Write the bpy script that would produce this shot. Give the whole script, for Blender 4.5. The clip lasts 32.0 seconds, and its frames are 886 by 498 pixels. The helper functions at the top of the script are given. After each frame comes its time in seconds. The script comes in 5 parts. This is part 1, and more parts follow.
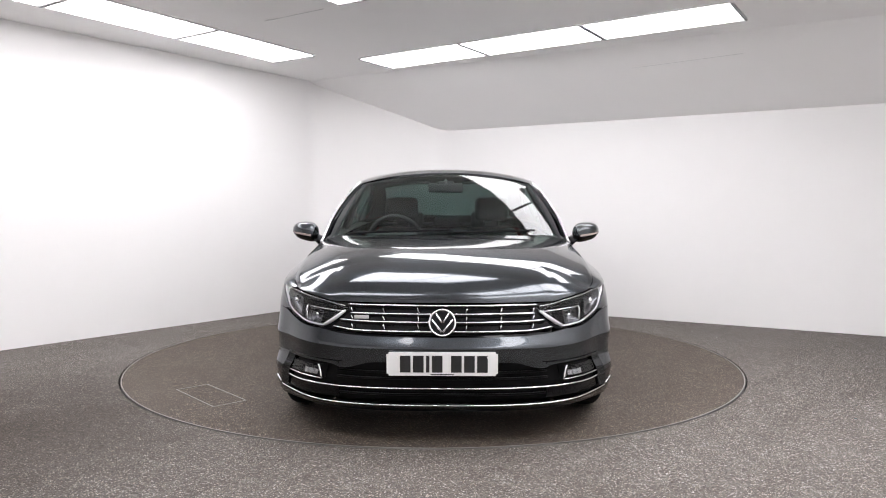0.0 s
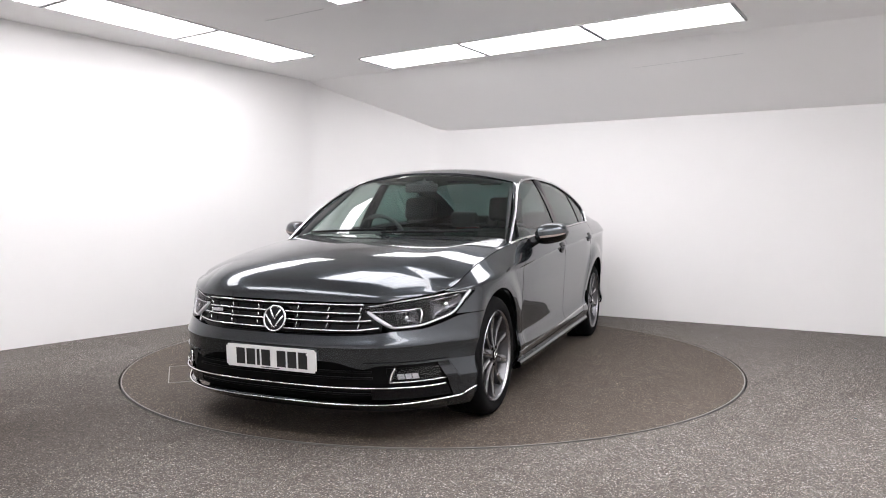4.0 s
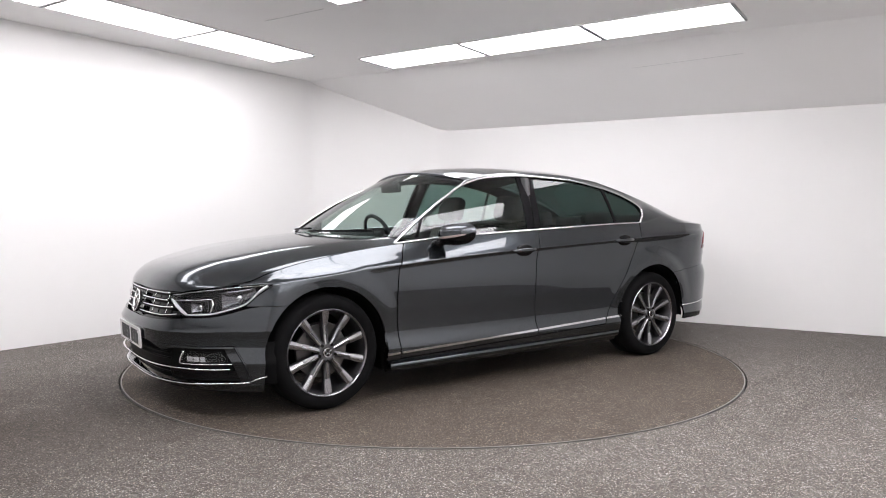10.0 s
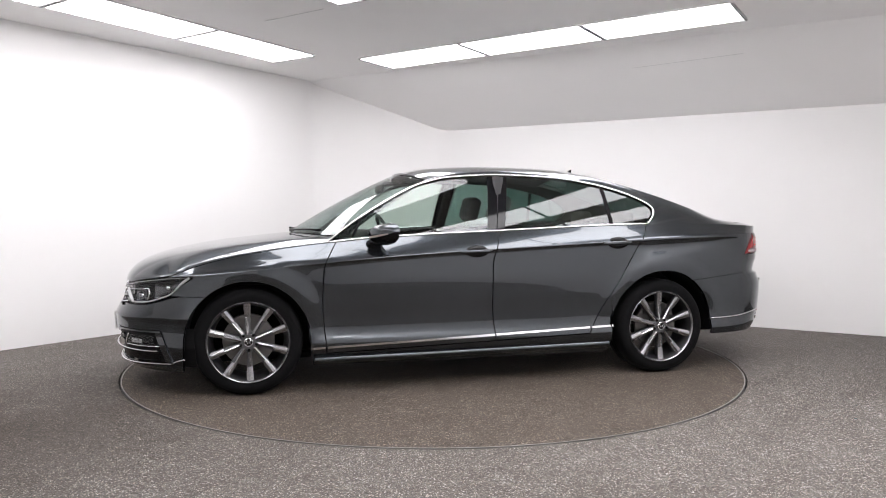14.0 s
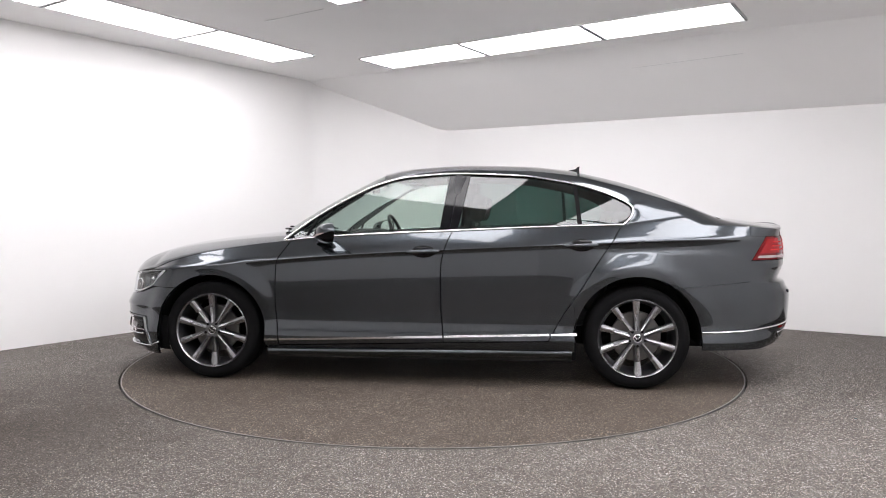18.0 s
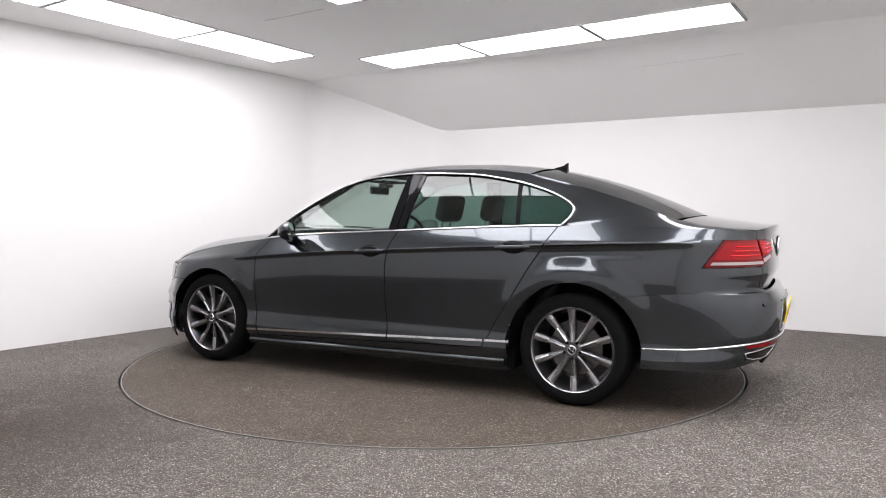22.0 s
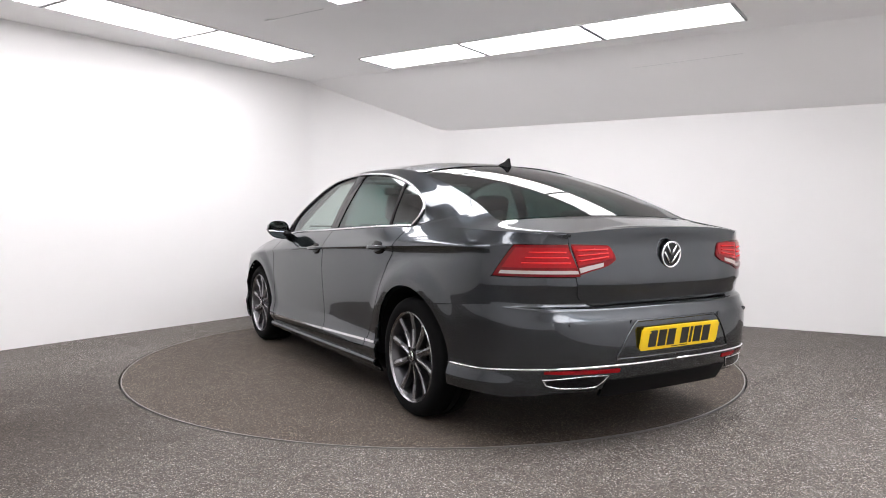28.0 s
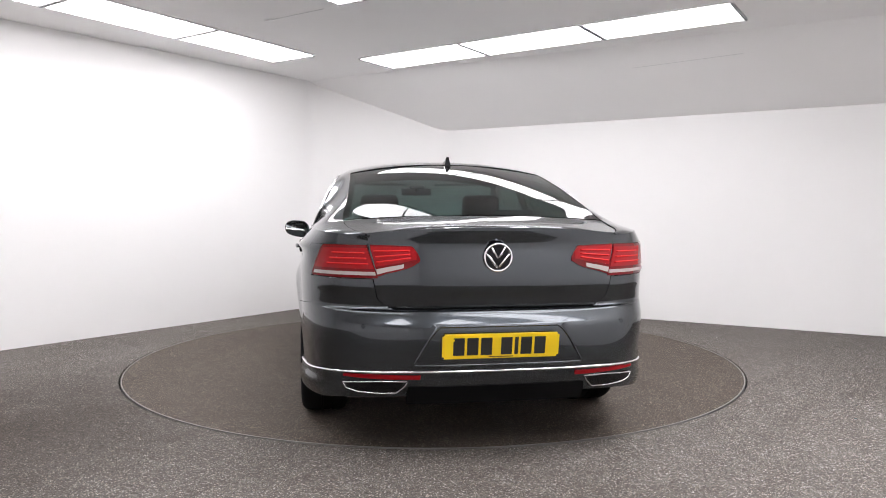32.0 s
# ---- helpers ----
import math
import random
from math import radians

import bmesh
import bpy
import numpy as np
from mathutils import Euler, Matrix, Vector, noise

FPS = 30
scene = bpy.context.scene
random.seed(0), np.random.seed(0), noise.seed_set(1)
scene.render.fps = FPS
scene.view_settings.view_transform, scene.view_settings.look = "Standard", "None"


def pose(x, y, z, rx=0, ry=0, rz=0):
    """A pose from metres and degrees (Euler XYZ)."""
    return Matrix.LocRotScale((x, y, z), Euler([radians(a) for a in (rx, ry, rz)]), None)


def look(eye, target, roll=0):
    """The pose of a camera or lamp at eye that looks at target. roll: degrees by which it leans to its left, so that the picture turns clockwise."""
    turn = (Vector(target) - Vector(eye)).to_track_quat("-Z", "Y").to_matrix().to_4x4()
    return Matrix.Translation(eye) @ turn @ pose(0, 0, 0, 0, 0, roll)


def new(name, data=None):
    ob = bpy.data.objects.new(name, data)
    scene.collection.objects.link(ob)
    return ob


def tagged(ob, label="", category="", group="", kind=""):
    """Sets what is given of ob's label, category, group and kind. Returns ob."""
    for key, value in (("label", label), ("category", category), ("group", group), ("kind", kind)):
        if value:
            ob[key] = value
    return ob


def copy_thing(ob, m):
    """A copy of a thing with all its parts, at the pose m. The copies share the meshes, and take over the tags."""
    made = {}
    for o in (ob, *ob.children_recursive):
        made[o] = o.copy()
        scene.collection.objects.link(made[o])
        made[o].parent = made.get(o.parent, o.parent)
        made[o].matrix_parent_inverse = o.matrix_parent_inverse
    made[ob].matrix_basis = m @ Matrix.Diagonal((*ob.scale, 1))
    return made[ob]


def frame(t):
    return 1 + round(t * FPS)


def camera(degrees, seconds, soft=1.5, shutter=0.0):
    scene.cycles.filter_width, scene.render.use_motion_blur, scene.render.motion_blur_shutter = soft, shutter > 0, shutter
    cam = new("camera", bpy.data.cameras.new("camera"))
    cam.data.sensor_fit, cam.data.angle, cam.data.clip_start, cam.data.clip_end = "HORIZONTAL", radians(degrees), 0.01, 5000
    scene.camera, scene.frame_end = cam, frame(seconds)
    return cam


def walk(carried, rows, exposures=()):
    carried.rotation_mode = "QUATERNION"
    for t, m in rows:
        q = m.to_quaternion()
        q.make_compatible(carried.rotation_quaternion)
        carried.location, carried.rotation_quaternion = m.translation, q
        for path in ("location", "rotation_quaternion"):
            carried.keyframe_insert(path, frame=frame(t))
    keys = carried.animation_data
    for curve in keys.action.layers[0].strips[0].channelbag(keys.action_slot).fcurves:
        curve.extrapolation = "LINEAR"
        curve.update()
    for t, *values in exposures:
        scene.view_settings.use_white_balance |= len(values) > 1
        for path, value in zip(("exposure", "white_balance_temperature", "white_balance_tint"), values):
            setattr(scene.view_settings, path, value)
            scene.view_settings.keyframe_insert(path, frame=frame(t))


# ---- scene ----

# ---- camera, held still on its stand ----
EYE = Vector((0.0, -5.615, 1.110))
PITCH, YAW = radians(-2.791), radians(0.659)
AIM = EYE + Vector((math.sin(YAW) * math.cos(PITCH), math.cos(YAW) * math.cos(PITCH), math.sin(PITCH)))
cam = camera(63.13, 32.0, soft=1.0)
walk(cam, [(0.0, look(EYE, AIM, 0.11)), (32.0, look(EYE, AIM, 0.11))], exposures=[(0.0, 0.0), (32.0, 0.0)])

# ---- world: the room is closed, so only a dim sky lies outside ----
world = bpy.data.worlds.new("outside")
scene.world = world
world.use_nodes = True
world.node_tree.nodes["Background"].inputs[0].default_value = (0.5, 0.55, 0.6, 1)
world.node_tree.nodes["Background"].inputs[1].default_value = 0.05
PANEL_GLOW = 9.1


# ---- materials ----
def material(name, colour, rough=0.5, metal=0.0, coat=0.0, spec=0.5):
    m = bpy.data.materials.new(name)
    m.use_nodes = True
    b = m.node_tree.nodes["Principled BSDF"]
    b.inputs["Base Color"].default_value = (*colour, 1)
    b.inputs["Roughness"].default_value = rough
    b.inputs["Metallic"].default_value = metal
    b.inputs["Coat Weight"].default_value = coat
    b.inputs["Coat Roughness"].default_value = 0.03
    b.inputs["Specular IOR Level"].default_value = spec
    return m


def node(m, kind, **values):
    n = m.node_tree.nodes.new(kind)
    for key, value in values.items():
        n.inputs[key.replace("_", " ")].default_value = value
    return n


def link(m, a, b):
    m.node_tree.links.new(a, b)


def ramp(m, source, stops):
    n = m.node_tree.nodes.new("ShaderNodeValToRGB")
    while len(n.color_ramp.elements) < len(stops):
        n.color_ramp.elements.new(0.5)
    for e, (at, c) in zip(n.color_ramp.elements, stops):
        e.position, e.color = at, (*c, 1)
    link(m, source, n.inputs[0])
    return n.outputs[0]


def mixed(m, a, b, factor, how="MIX"):
    n = m.node_tree.nodes.new("ShaderNodeMix")
    n.data_type, n.blend_type = "RGBA", how
    for socket, v in ((n.inputs[0], factor), (n.inputs[6], a), (n.inputs[7], b)):
        if hasattr(v, "links"):
            link(m, v, socket)
        else:
            socket.default_value = v if isinstance(v, float) else (*v, 1)
    return n.outputs[2]


def relief(m, height, strength, distance):
    n = node(m, "ShaderNodeBump", Strength=strength, Distance=distance)
    link(m, height, n.inputs["Height"])
    link(m, n.outputs[0], m.node_tree.nodes["Principled BSDF"].inputs["Normal"])


def place(m):
    return m.node_tree.nodes.new("ShaderNodeTexCoord").outputs["Object"]


def noise_of(m, where, scale, detail=3.0, rough=0.55):
    n = node(m, "ShaderNodeTexNoise", Scale=scale, Detail=detail, Roughness=rough)
    link(m, where, n.inputs["Vector"])
    return n.outputs["Fac"]


def plaster(name, tone, stain):
    """Painted board: faint broad unevenness, roller texture."""
    m = material(name, tone, 0.85, spec=0.25)
    w = place(m)
    b = m.node_tree.nodes["Principled BSDF"]
    broad = ramp(m, noise_of(m, w, 0.9, 4.0), [(0.3, tuple(c * stain for c in tone)), (0.7, tone)])
    link(m, broad, b.inputs["Base Color"])
    relief(m, noise_of(m, w, 180.0, 2.0), 0.05, 0.002)
    return m


def chippings(name, dark, mid, light, grain, dirt_shade=None):
    """Resin-bound stone carpet: fine grey, brown and pale grains; last argument: an oval browned by tyres, with shade
    put into the colour.
    """
    m = material(name, mid, 0.75, spec=0.4)
    w = place(m)
    b = m.node_tree.nodes["Principled BSDF"]
    v = node(m, "ShaderNodeTexVoronoi", Scale=grain)
    link(m, w, v.inputs["Vector"])
    sep = m.node_tree.nodes.new("ShaderNodeSeparateColor")
    link(m, v.outputs["Color"], sep.inputs[0])
    grains = ramp(m, sep.outputs[0], [(0.0, dark), (0.40, mid), (0.74, mid), (0.90, light), (1.0, tuple(min(1, c * 2.3) for c in light))])
    tint = ramp(m, sep.outputs[1], [(0.0, (0.80, 0.70, 0.62)), (0.5, (0.97, 0.95, 0.93)), (1.0, (1.0, 1.03, 1.08))])
    grains = mixed(m, grains, tint, 1.0, "MULTIPLY")
    v2 = node(m, "ShaderNodeTexVoronoi", Scale=grain * 0.55)
    link(m, w, v2.inputs["Vector"])
    sep2 = m.node_tree.nodes.new("ShaderNodeSeparateColor")
    link(m, v2.outputs["Color"], sep2.inputs[0])
    grains = mixed(m, grains, ramp(m, sep2.outputs[0], [(0.0, (0.74, 0.72, 0.70)), (0.5, (1.0, 1.0, 1.0)), (1.0, (1.24, 1.23, 1.22))]), 1.0, "MULTIPLY")
    cloud = ramp(m, noise_of(m, w, 1.1, 6.0, 0.65), [(0.32, (0.84, 0.82, 0.80)), (0.66, (1.06, 1.06, 1.06))])
    grains = mixed(m, grains, cloud, 1.0, "MULTIPLY")
    patch = ramp(m, noise_of(m, w, 7.0, 5.0, 0.7), [(0.35, (0.84, 0.82, 0.80)), (0.6, (1.0, 1.0, 1.0))])
    grains = mixed(m, grains, patch, 1.0, "MULTIPLY")
    if dirt_shade:
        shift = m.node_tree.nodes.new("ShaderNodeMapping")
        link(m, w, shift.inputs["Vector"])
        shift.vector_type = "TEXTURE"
        shift.inputs["Location"].default_value = dirt_shade[0]
        shift.inputs["Rotation"].default_value = (0, 0, dirt_shade[1])
        shift.inputs["Scale"].default_value = dirt_shade[2]
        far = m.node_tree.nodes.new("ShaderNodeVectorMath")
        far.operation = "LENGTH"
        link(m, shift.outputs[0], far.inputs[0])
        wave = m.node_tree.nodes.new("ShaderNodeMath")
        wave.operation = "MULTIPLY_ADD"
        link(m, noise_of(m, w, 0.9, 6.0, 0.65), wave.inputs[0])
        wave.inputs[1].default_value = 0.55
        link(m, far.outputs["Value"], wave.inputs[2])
        # multiplies brown dirt and painted shade into the grains
        worn = ramp(m, wave.outputs[0], [(0.25, dirt_shade[3]), (0.62, tuple((c + 1) / 2 for c in dirt_shade[3])), (1.0, (1.0, 1.0, 1.0))])
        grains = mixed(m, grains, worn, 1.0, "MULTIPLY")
    link(m, grains, b.inputs["Base Color"])
    relief(m, v.outputs["Distance"], 0.6, 0.004)
    return m


MAT_WALL = plaster("white_wall_paint", (0.86, 0.852, 0.848), 0.975)
MAT_CEIL = plaster("ceiling_paint", (0.91, 0.903, 0.90), 0.975)
# brown stain, its colour deepened for the shade of the car's nose
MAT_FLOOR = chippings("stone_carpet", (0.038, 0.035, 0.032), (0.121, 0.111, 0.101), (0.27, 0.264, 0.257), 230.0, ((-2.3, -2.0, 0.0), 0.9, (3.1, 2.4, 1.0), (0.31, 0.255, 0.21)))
# brown worn deck; its dark central oval paints the car's shade into the colour
MAT_TABLE = chippings("stone_carpet_worn_shaded", (0.027, 0.0220, 0.0175), (0.076, 0.0625, 0.0505), (0.185, 0.160, 0.136), 220.0, ((0.1, 0.0, 0.0), 0.4, (2.5, 1.9, 1.0), (0.33, 0.295, 0.265)))
MAT_STEEL = material("worn_steel_edge", (0.28, 0.27, 0.26), 0.5, 0.7)
MAT_GROOVE = material("dark_groove", (0.015, 0.014, 0.013), 0.9)
MAT_FRAME = material("grey_panel_trim", (0.30, 0.30, 0.30), 0.6)
MAT_JOINT = material("ceiling_joint_filler", (0.66, 0.66, 0.66), 0.8)
MAT_GLOW = bpy.data.materials.new("lit_diffuser")
MAT_GLOW.use_nodes = True
_b = MAT_GLOW.node_tree.nodes["Principled BSDF"]
_b.inputs["Base Color"].default_value = (0.9, 0.9, 0.9, 1)
_b.inputs["Emission Color"].default_value = (1.01, 0.985, 1.015, 1)
_b.inputs["Emission Strength"].default_value = PANEL_GLOW


# ---- mesh helpers ----
def mesh_of(name, verts, faces, mat, smooth=True):
    me = bpy.data.meshes.new(name)
    me.from_pydata([tuple(map(float, v)) for v in verts], [], faces)
    me.materials.append(mat)
    me.polygons.foreach_set("use_smooth", [smooth] * len(me.polygons))
    me.update()
    return me


def box(bm, lo, hi):
    """A box between two corners."""
    m = Matrix.LocRotScale([(a + b) / 2 for a, b in zip(lo, hi)], None, [abs(b - a) for a, b in zip(lo, hi)])
    return bmesh.ops.create_cube(bm, size=1, matrix=m)["verts"]


def bm_mesh(name, bm, mat, smooth=False):
    me = bpy.data.meshes.new(name)
    bmesh.ops.recalc_face_normals(bm, faces=bm.faces)
    bm.to_mesh(me)
    bm.free()
    me.materials.append(mat)
    me.polygons.foreach_set("use_smooth", [smooth] * len(me.polygons))
    return me


def part(name, me, parent, label=""):
    """One mesh object under a thing or a part."""
    ob = new(name, me)
    ob.parent = parent
    if label:
        ob["label"] = label
    return ob


# ---- room: two white walls with a splay across their corner, raked soffit, flat ceiling ----
CEIL_Z, SOFFIT_Z = 2.66, 2.115
WALL_A = Vector((0.863, -0.505))      # along the wall behind, to the right
WALL_B = Vector((-0.505, -0.863))     # from that wall into the room
WALL_L = Vector((0.598, 0.8015))      # along the long wall, towards the corner
CORNER = Vector((-0.842, 3.768))
BACK_B = -2.826


def ab(a, b):
    """A place on the plan by its way along and its way off the wall behind."""
    return Vector((WALL_A.x * a + WALL_B.x * b, WALL_A.y * a + WALL_B.y * b))


def corner_path():
    """The plan of the visible walls: the long wall, a flat splay across the corner, the wall behind, both bends eased."""
    p0, p1 = CORNER - WALL_L * 1.01, CORNER + WALL_A * 1.10
    along = (p1 - p0).normalized()

    def bend(c, d0, d1, reach):
        a, b = c - d0 * reach, c + d1 * reach
        return [a * (1 - u) ** 2 + c * 2 * u * (1 - u) + b * u * u for u in (k / 8 for k in range(9))]
    return bend(p0, WALL_L, along, 0.08) + bend(p1, along, WALL_A, 0.14)


BENDS = corner_path()
LEFT_END = CORNER - WALL_L * 8.3
RIGHT_END = CORNER + WALL_A * 6.9
NEAR = LEFT_END + WALL_A * 6.9
FOLD_B = BACK_B + 1.05


def soffit_z(p):
    b = p.dot(WALL_B)
    return min(CEIL_Z, SOFFIT_Z + (CEIL_Z - SOFFIT_Z) * (b - BACK_B) / (FOLD_B - BACK_B))


def wall_strip(name, path, label, thick=0.12):
    verts, faces = [], []
    for i, q in enumerate(path):
        d = (path[min(i + 1, len(path) - 1)] - path[max(i - 1, 0)]).normalized()
        o = q + Vector((-d.y, d.x)) * thick
        top = CEIL_Z + 0.1
        verts += [(*q, 0.0), (*q, top), (*o, top), (*o, 0.0)]
    for i in range(len(path) - 1):
        for k in range(4):
            faces.append((4 * i + k, 4 * i + (k + 1) % 4, 4 * i + 4 + (k + 1) % 4, 4 * i + 4 + k))
    n = len(verts)
    faces += [(0, 3, 2, 1), (n - 4, n - 3, n - 2, n - 1)]
    me = mesh_of(name, verts, faces, MAT_WALL, len(path) > 4)
    me.set_sharp_from_angle(angle=0.6)
    return tagged(new(name, me), label, "wall", kind="structure")


wall_strip("wall_west", [LEFT_END] + BENDS + [RIGHT_END], "smooth white painted studio wall with a splayed corner")
wall_strip("wall_east", [RIGHT_END, NEAR], "plain white painted studio wall")
wall_strip("wall_south", [NEAR, LEFT_END], "plain white painted studio wall behind the camera stand")

# floor: one sheet with a round hole for the turntable
RING = 2.2535


def floor_sheet():
    n = 128
    verts, faces = [], []
    for k, rr in enumerate((RING + 0.012, 3.0, 6.0, 13.0)):
        verts += [(rr * math.cos(2 * math.pi * i / n), rr * math.sin(2 * math.pi * i / n), 0.0) for i in range(n)]
        if k:
            faces += [((k - 1) * n + i, (k - 1) * n + (i + 1) % n, k * n + (i + 1) % n, k * n + i) for i in range(n)]
    verts += [(v[0], v[1], -0.03) for v in verts[:n]]
    faces += [(i, 4 * n + i, 4 * n + (i + 1) % n, (i + 1) % n) for i in range(n)]
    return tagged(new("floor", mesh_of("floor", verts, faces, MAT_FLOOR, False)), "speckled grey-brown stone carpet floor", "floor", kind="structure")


floor_sheet()
pit = bmesh.new()
bmesh.ops.create_circle(pit, cap_ends=True, segments=96, radius=RING + 0.3, matrix=Matrix.Translation((0, 0, -0.03)))
tagged(new("floor_pit", bm_mesh("floor_pit", pit, MAT_GROOVE)), "dark gap round the turntable", "floor", kind="structure")


def ceiling_sheet():
    """Flat ceiling and the raked soffit over the wall behind."""
    far, near = BACK_B - 0.4, 9.5
    a0, a1 = -8.0, 9.5
    pts = [(a0, far), (a0, FOLD_B), (a0, near), (a1, far), (a1, FOLD_B), (a1, near)]
    zf = SOFFIT_Z - (CEIL_Z - SOFFIT_Z) * 0.4 / (FOLD_B - BACK_B)
    verts = []
    for a, b in pts:
        q = ab(a, b)
        verts.append((*q, zf if b == far else CEIL_Z))
    verts += [(x, y, CEIL_Z + 0.15) for x, y, z in verts]
    faces = [(0, 1, 4, 3), (1, 2, 5, 4), (6, 9, 10, 7), (7, 10, 11, 8), (0, 3, 9, 6), (2, 8, 11, 5), (0, 6, 7, 1), (1, 7, 8, 2), (3, 4, 10, 9), (4, 5, 11, 10)]
    return tagged(new("ceiling", mesh_of("ceiling", verts, faces, MAT_CEIL, False)), "pale grey ceiling with a raked soffit", "ceiling", kind="structure")


ceiling_sheet()


# ---- light panels in the ceiling, about 1.2 m by 0.6 m ----
def light_panel():
    root = tagged(new("ceiling_light"), "lit white rectangular ceiling panel with thin white and grey trim", "ceiling light", "panel lights in the ceiling")
    bm = bmesh.new()
    box(bm, (-0.568, -0.274, -0.012), (0.568, 0.274, -0.006))
    part("diffuser", bm_mesh("diffuser", bm, MAT_GLOW), root, "glowing white diffuser")
    for lo, hi, mat in (((-0.587, -0.284, -0.014), (0.587, -0.2745, -0.001), MAT_CEIL), ((-0.587, 0.2745, -0.014), (0.587, 0.284, -0.001), MAT_CEIL),
                        ((-0.587, -0.274, -0.022), (-0.569, 0.274, -0.001), MAT_FRAME), ((0.569, -0.274, -0.022), (0.587, 0.274, -0.001), MAT_FRAME)):
        bm = bmesh.new()
        box(bm, lo, hi)
        part("frame", bm_mesh("frame", bm, mat), root)
    return root


GRID_TURN = -34.0
GRID_C = Vector((math.cos(radians(GRID_TURN)), math.sin(radians(GRID_TURN))))
GRID_D = Vector((GRID_C.y, -GRID_C.x))
panel = light_panel()
SPOTS = [(-0.967 + 1.175 * i, -1.223, 0) for i in range(3)]                      # row along the wall behind
SPOTS += [(-2.095, -0.012 + 1.175 * i, 90) for i in range(3)]                    # row along the long wall
SPOTS += [(-0.185 + 0.570 * i, 1.157, 90) for i in range(3)]                     # three side by side over the turntable
SPOTS += [(2.47, -0.012 + 1.175 * i, 90) for i in range(3)]                      # row on the camera's right
SPOTS += [(3.45, -0.012 + 1.175 * i, 90) for i in range(4)]                      # added row along the east wall, unseen, to brighten the right-hand side
SPOTS += [(-0.967 + 1.175 * i, 3.53, 0) for i in range(3)]                       # row in front of the camera
for i, (a, b, turn) in enumerate(SPOTS):
    q = GRID_C * a + GRID_D * b
    m = pose(q.x, q.y, CEIL_Z, 0, 0, GRID_TURN + turn)
    if i == 0:
        panel.matrix_basis = m
    else:
        copy_thing(panel, m)

# ---- turntable, keyed further down ----
turntable = tagged(new("turntable"), "round motorised floor turntable covered in worn brown stone carpet", "turntable")


def disc(name, radius, z0, z1, mat, inner=0.0, n=160):
    verts, faces = [], []
    for rr, z in ((max(inner, 0.001), z1), (radius, z1), (radius, z0)) + (((inner, z0),) if inner else ()):
        verts += [(rr * math.cos(2 * math.pi * i / n), rr * math.sin(2 * math.pi * i / n), z) for i in range(n)]
    rows = len(verts) // n
    for k in range(rows - 1 + (1 if inner else 0)):
        a, b = k * n, ((k + 1) % rows) * n
        faces += [(a + i, b + i, b + (i + 1) % n, a + (i + 1) % n) for i in range(n)]
    if not inner:
        faces.append(tuple(range(n)))
    return mesh_of(name, verts, faces, mat, False)


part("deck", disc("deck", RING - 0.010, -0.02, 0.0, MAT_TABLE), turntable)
part("edge_ring", disc("edge_ring", RING - 0.002, -0.02, 0.002, MAT_STEEL, RING - 0.0095), turntable, "thin worn steel edge ring")

# service hatch let into the deck, its steel outline only
HATCH = [(1.139, -1.600), (0.995, -1.452), (1.391, -1.088), (1.535, -1.236)]
for i in range(4):
    (x0, y0), (x1, y1) = HATCH[i], HATCH[(i + 1) % 4]
    d = Vector((x1 - x0, y1 - y0)).normalized() * 0.0035
    bm = bmesh.new()
    vs = [bm.verts.new((x + k * d.y, y - k * d.x, z)) for z in (0.0, 0.002) for x, y, k in ((x0, y0, 1), (x1, y1, 1), (x1, y1, -1), (x0, y0, -1))]
    for f in ((4, 5, 6, 7), (0, 1, 5, 4), (1, 2, 6, 5), (2, 3, 7, 6), (3, 0, 4, 7)):
        bm.faces.new([vs[j] for j in f])
    part("hatch_edge", bm_mesh("hatch_edge", bm, MAT_STEEL), turntable, "worn steel hatch edge")

# board joints in the ceiling
for i, ((x0, y0), (x1, y1)) in enumerate((((-1.37, 0.29), (-0.84, -0.07)), ((1.88, 1.31), (2.71, 0.77)))):
    bm = bmesh.new()
    d = Vector((x1 - x0, y1 - y0)).normalized() * 0.003
    zc = min(CEIL_Z, soffit_z(Vector((x0, y0)))), min(CEIL_Z, soffit_z(Vector((x1, y1))))
    vs = [bm.verts.new((x + k * d.y, y - k * d.x, z)) for dz in (-0.004, -0.0015) for x, y, k, z in ((x0, y0, 1, zc[0] + dz), (x1, y1, 1, zc[1] + dz), (x1, y1, -1, zc[1] + dz), (x0, y0, -1, zc[0] + dz))]
    for f in ((3, 2, 1, 0), (0, 1, 5, 4), (1, 2, 6, 5), (2, 3, 7, 6), (3, 0, 4, 7)):
        bm.faces.new([vs[j] for j in f])
    tagged(new("ceiling_joint", bm_mesh("ceiling_joint", bm, MAT_JOINT)), "thin grey joint line in the ceiling boards", "ceiling", kind="structure")


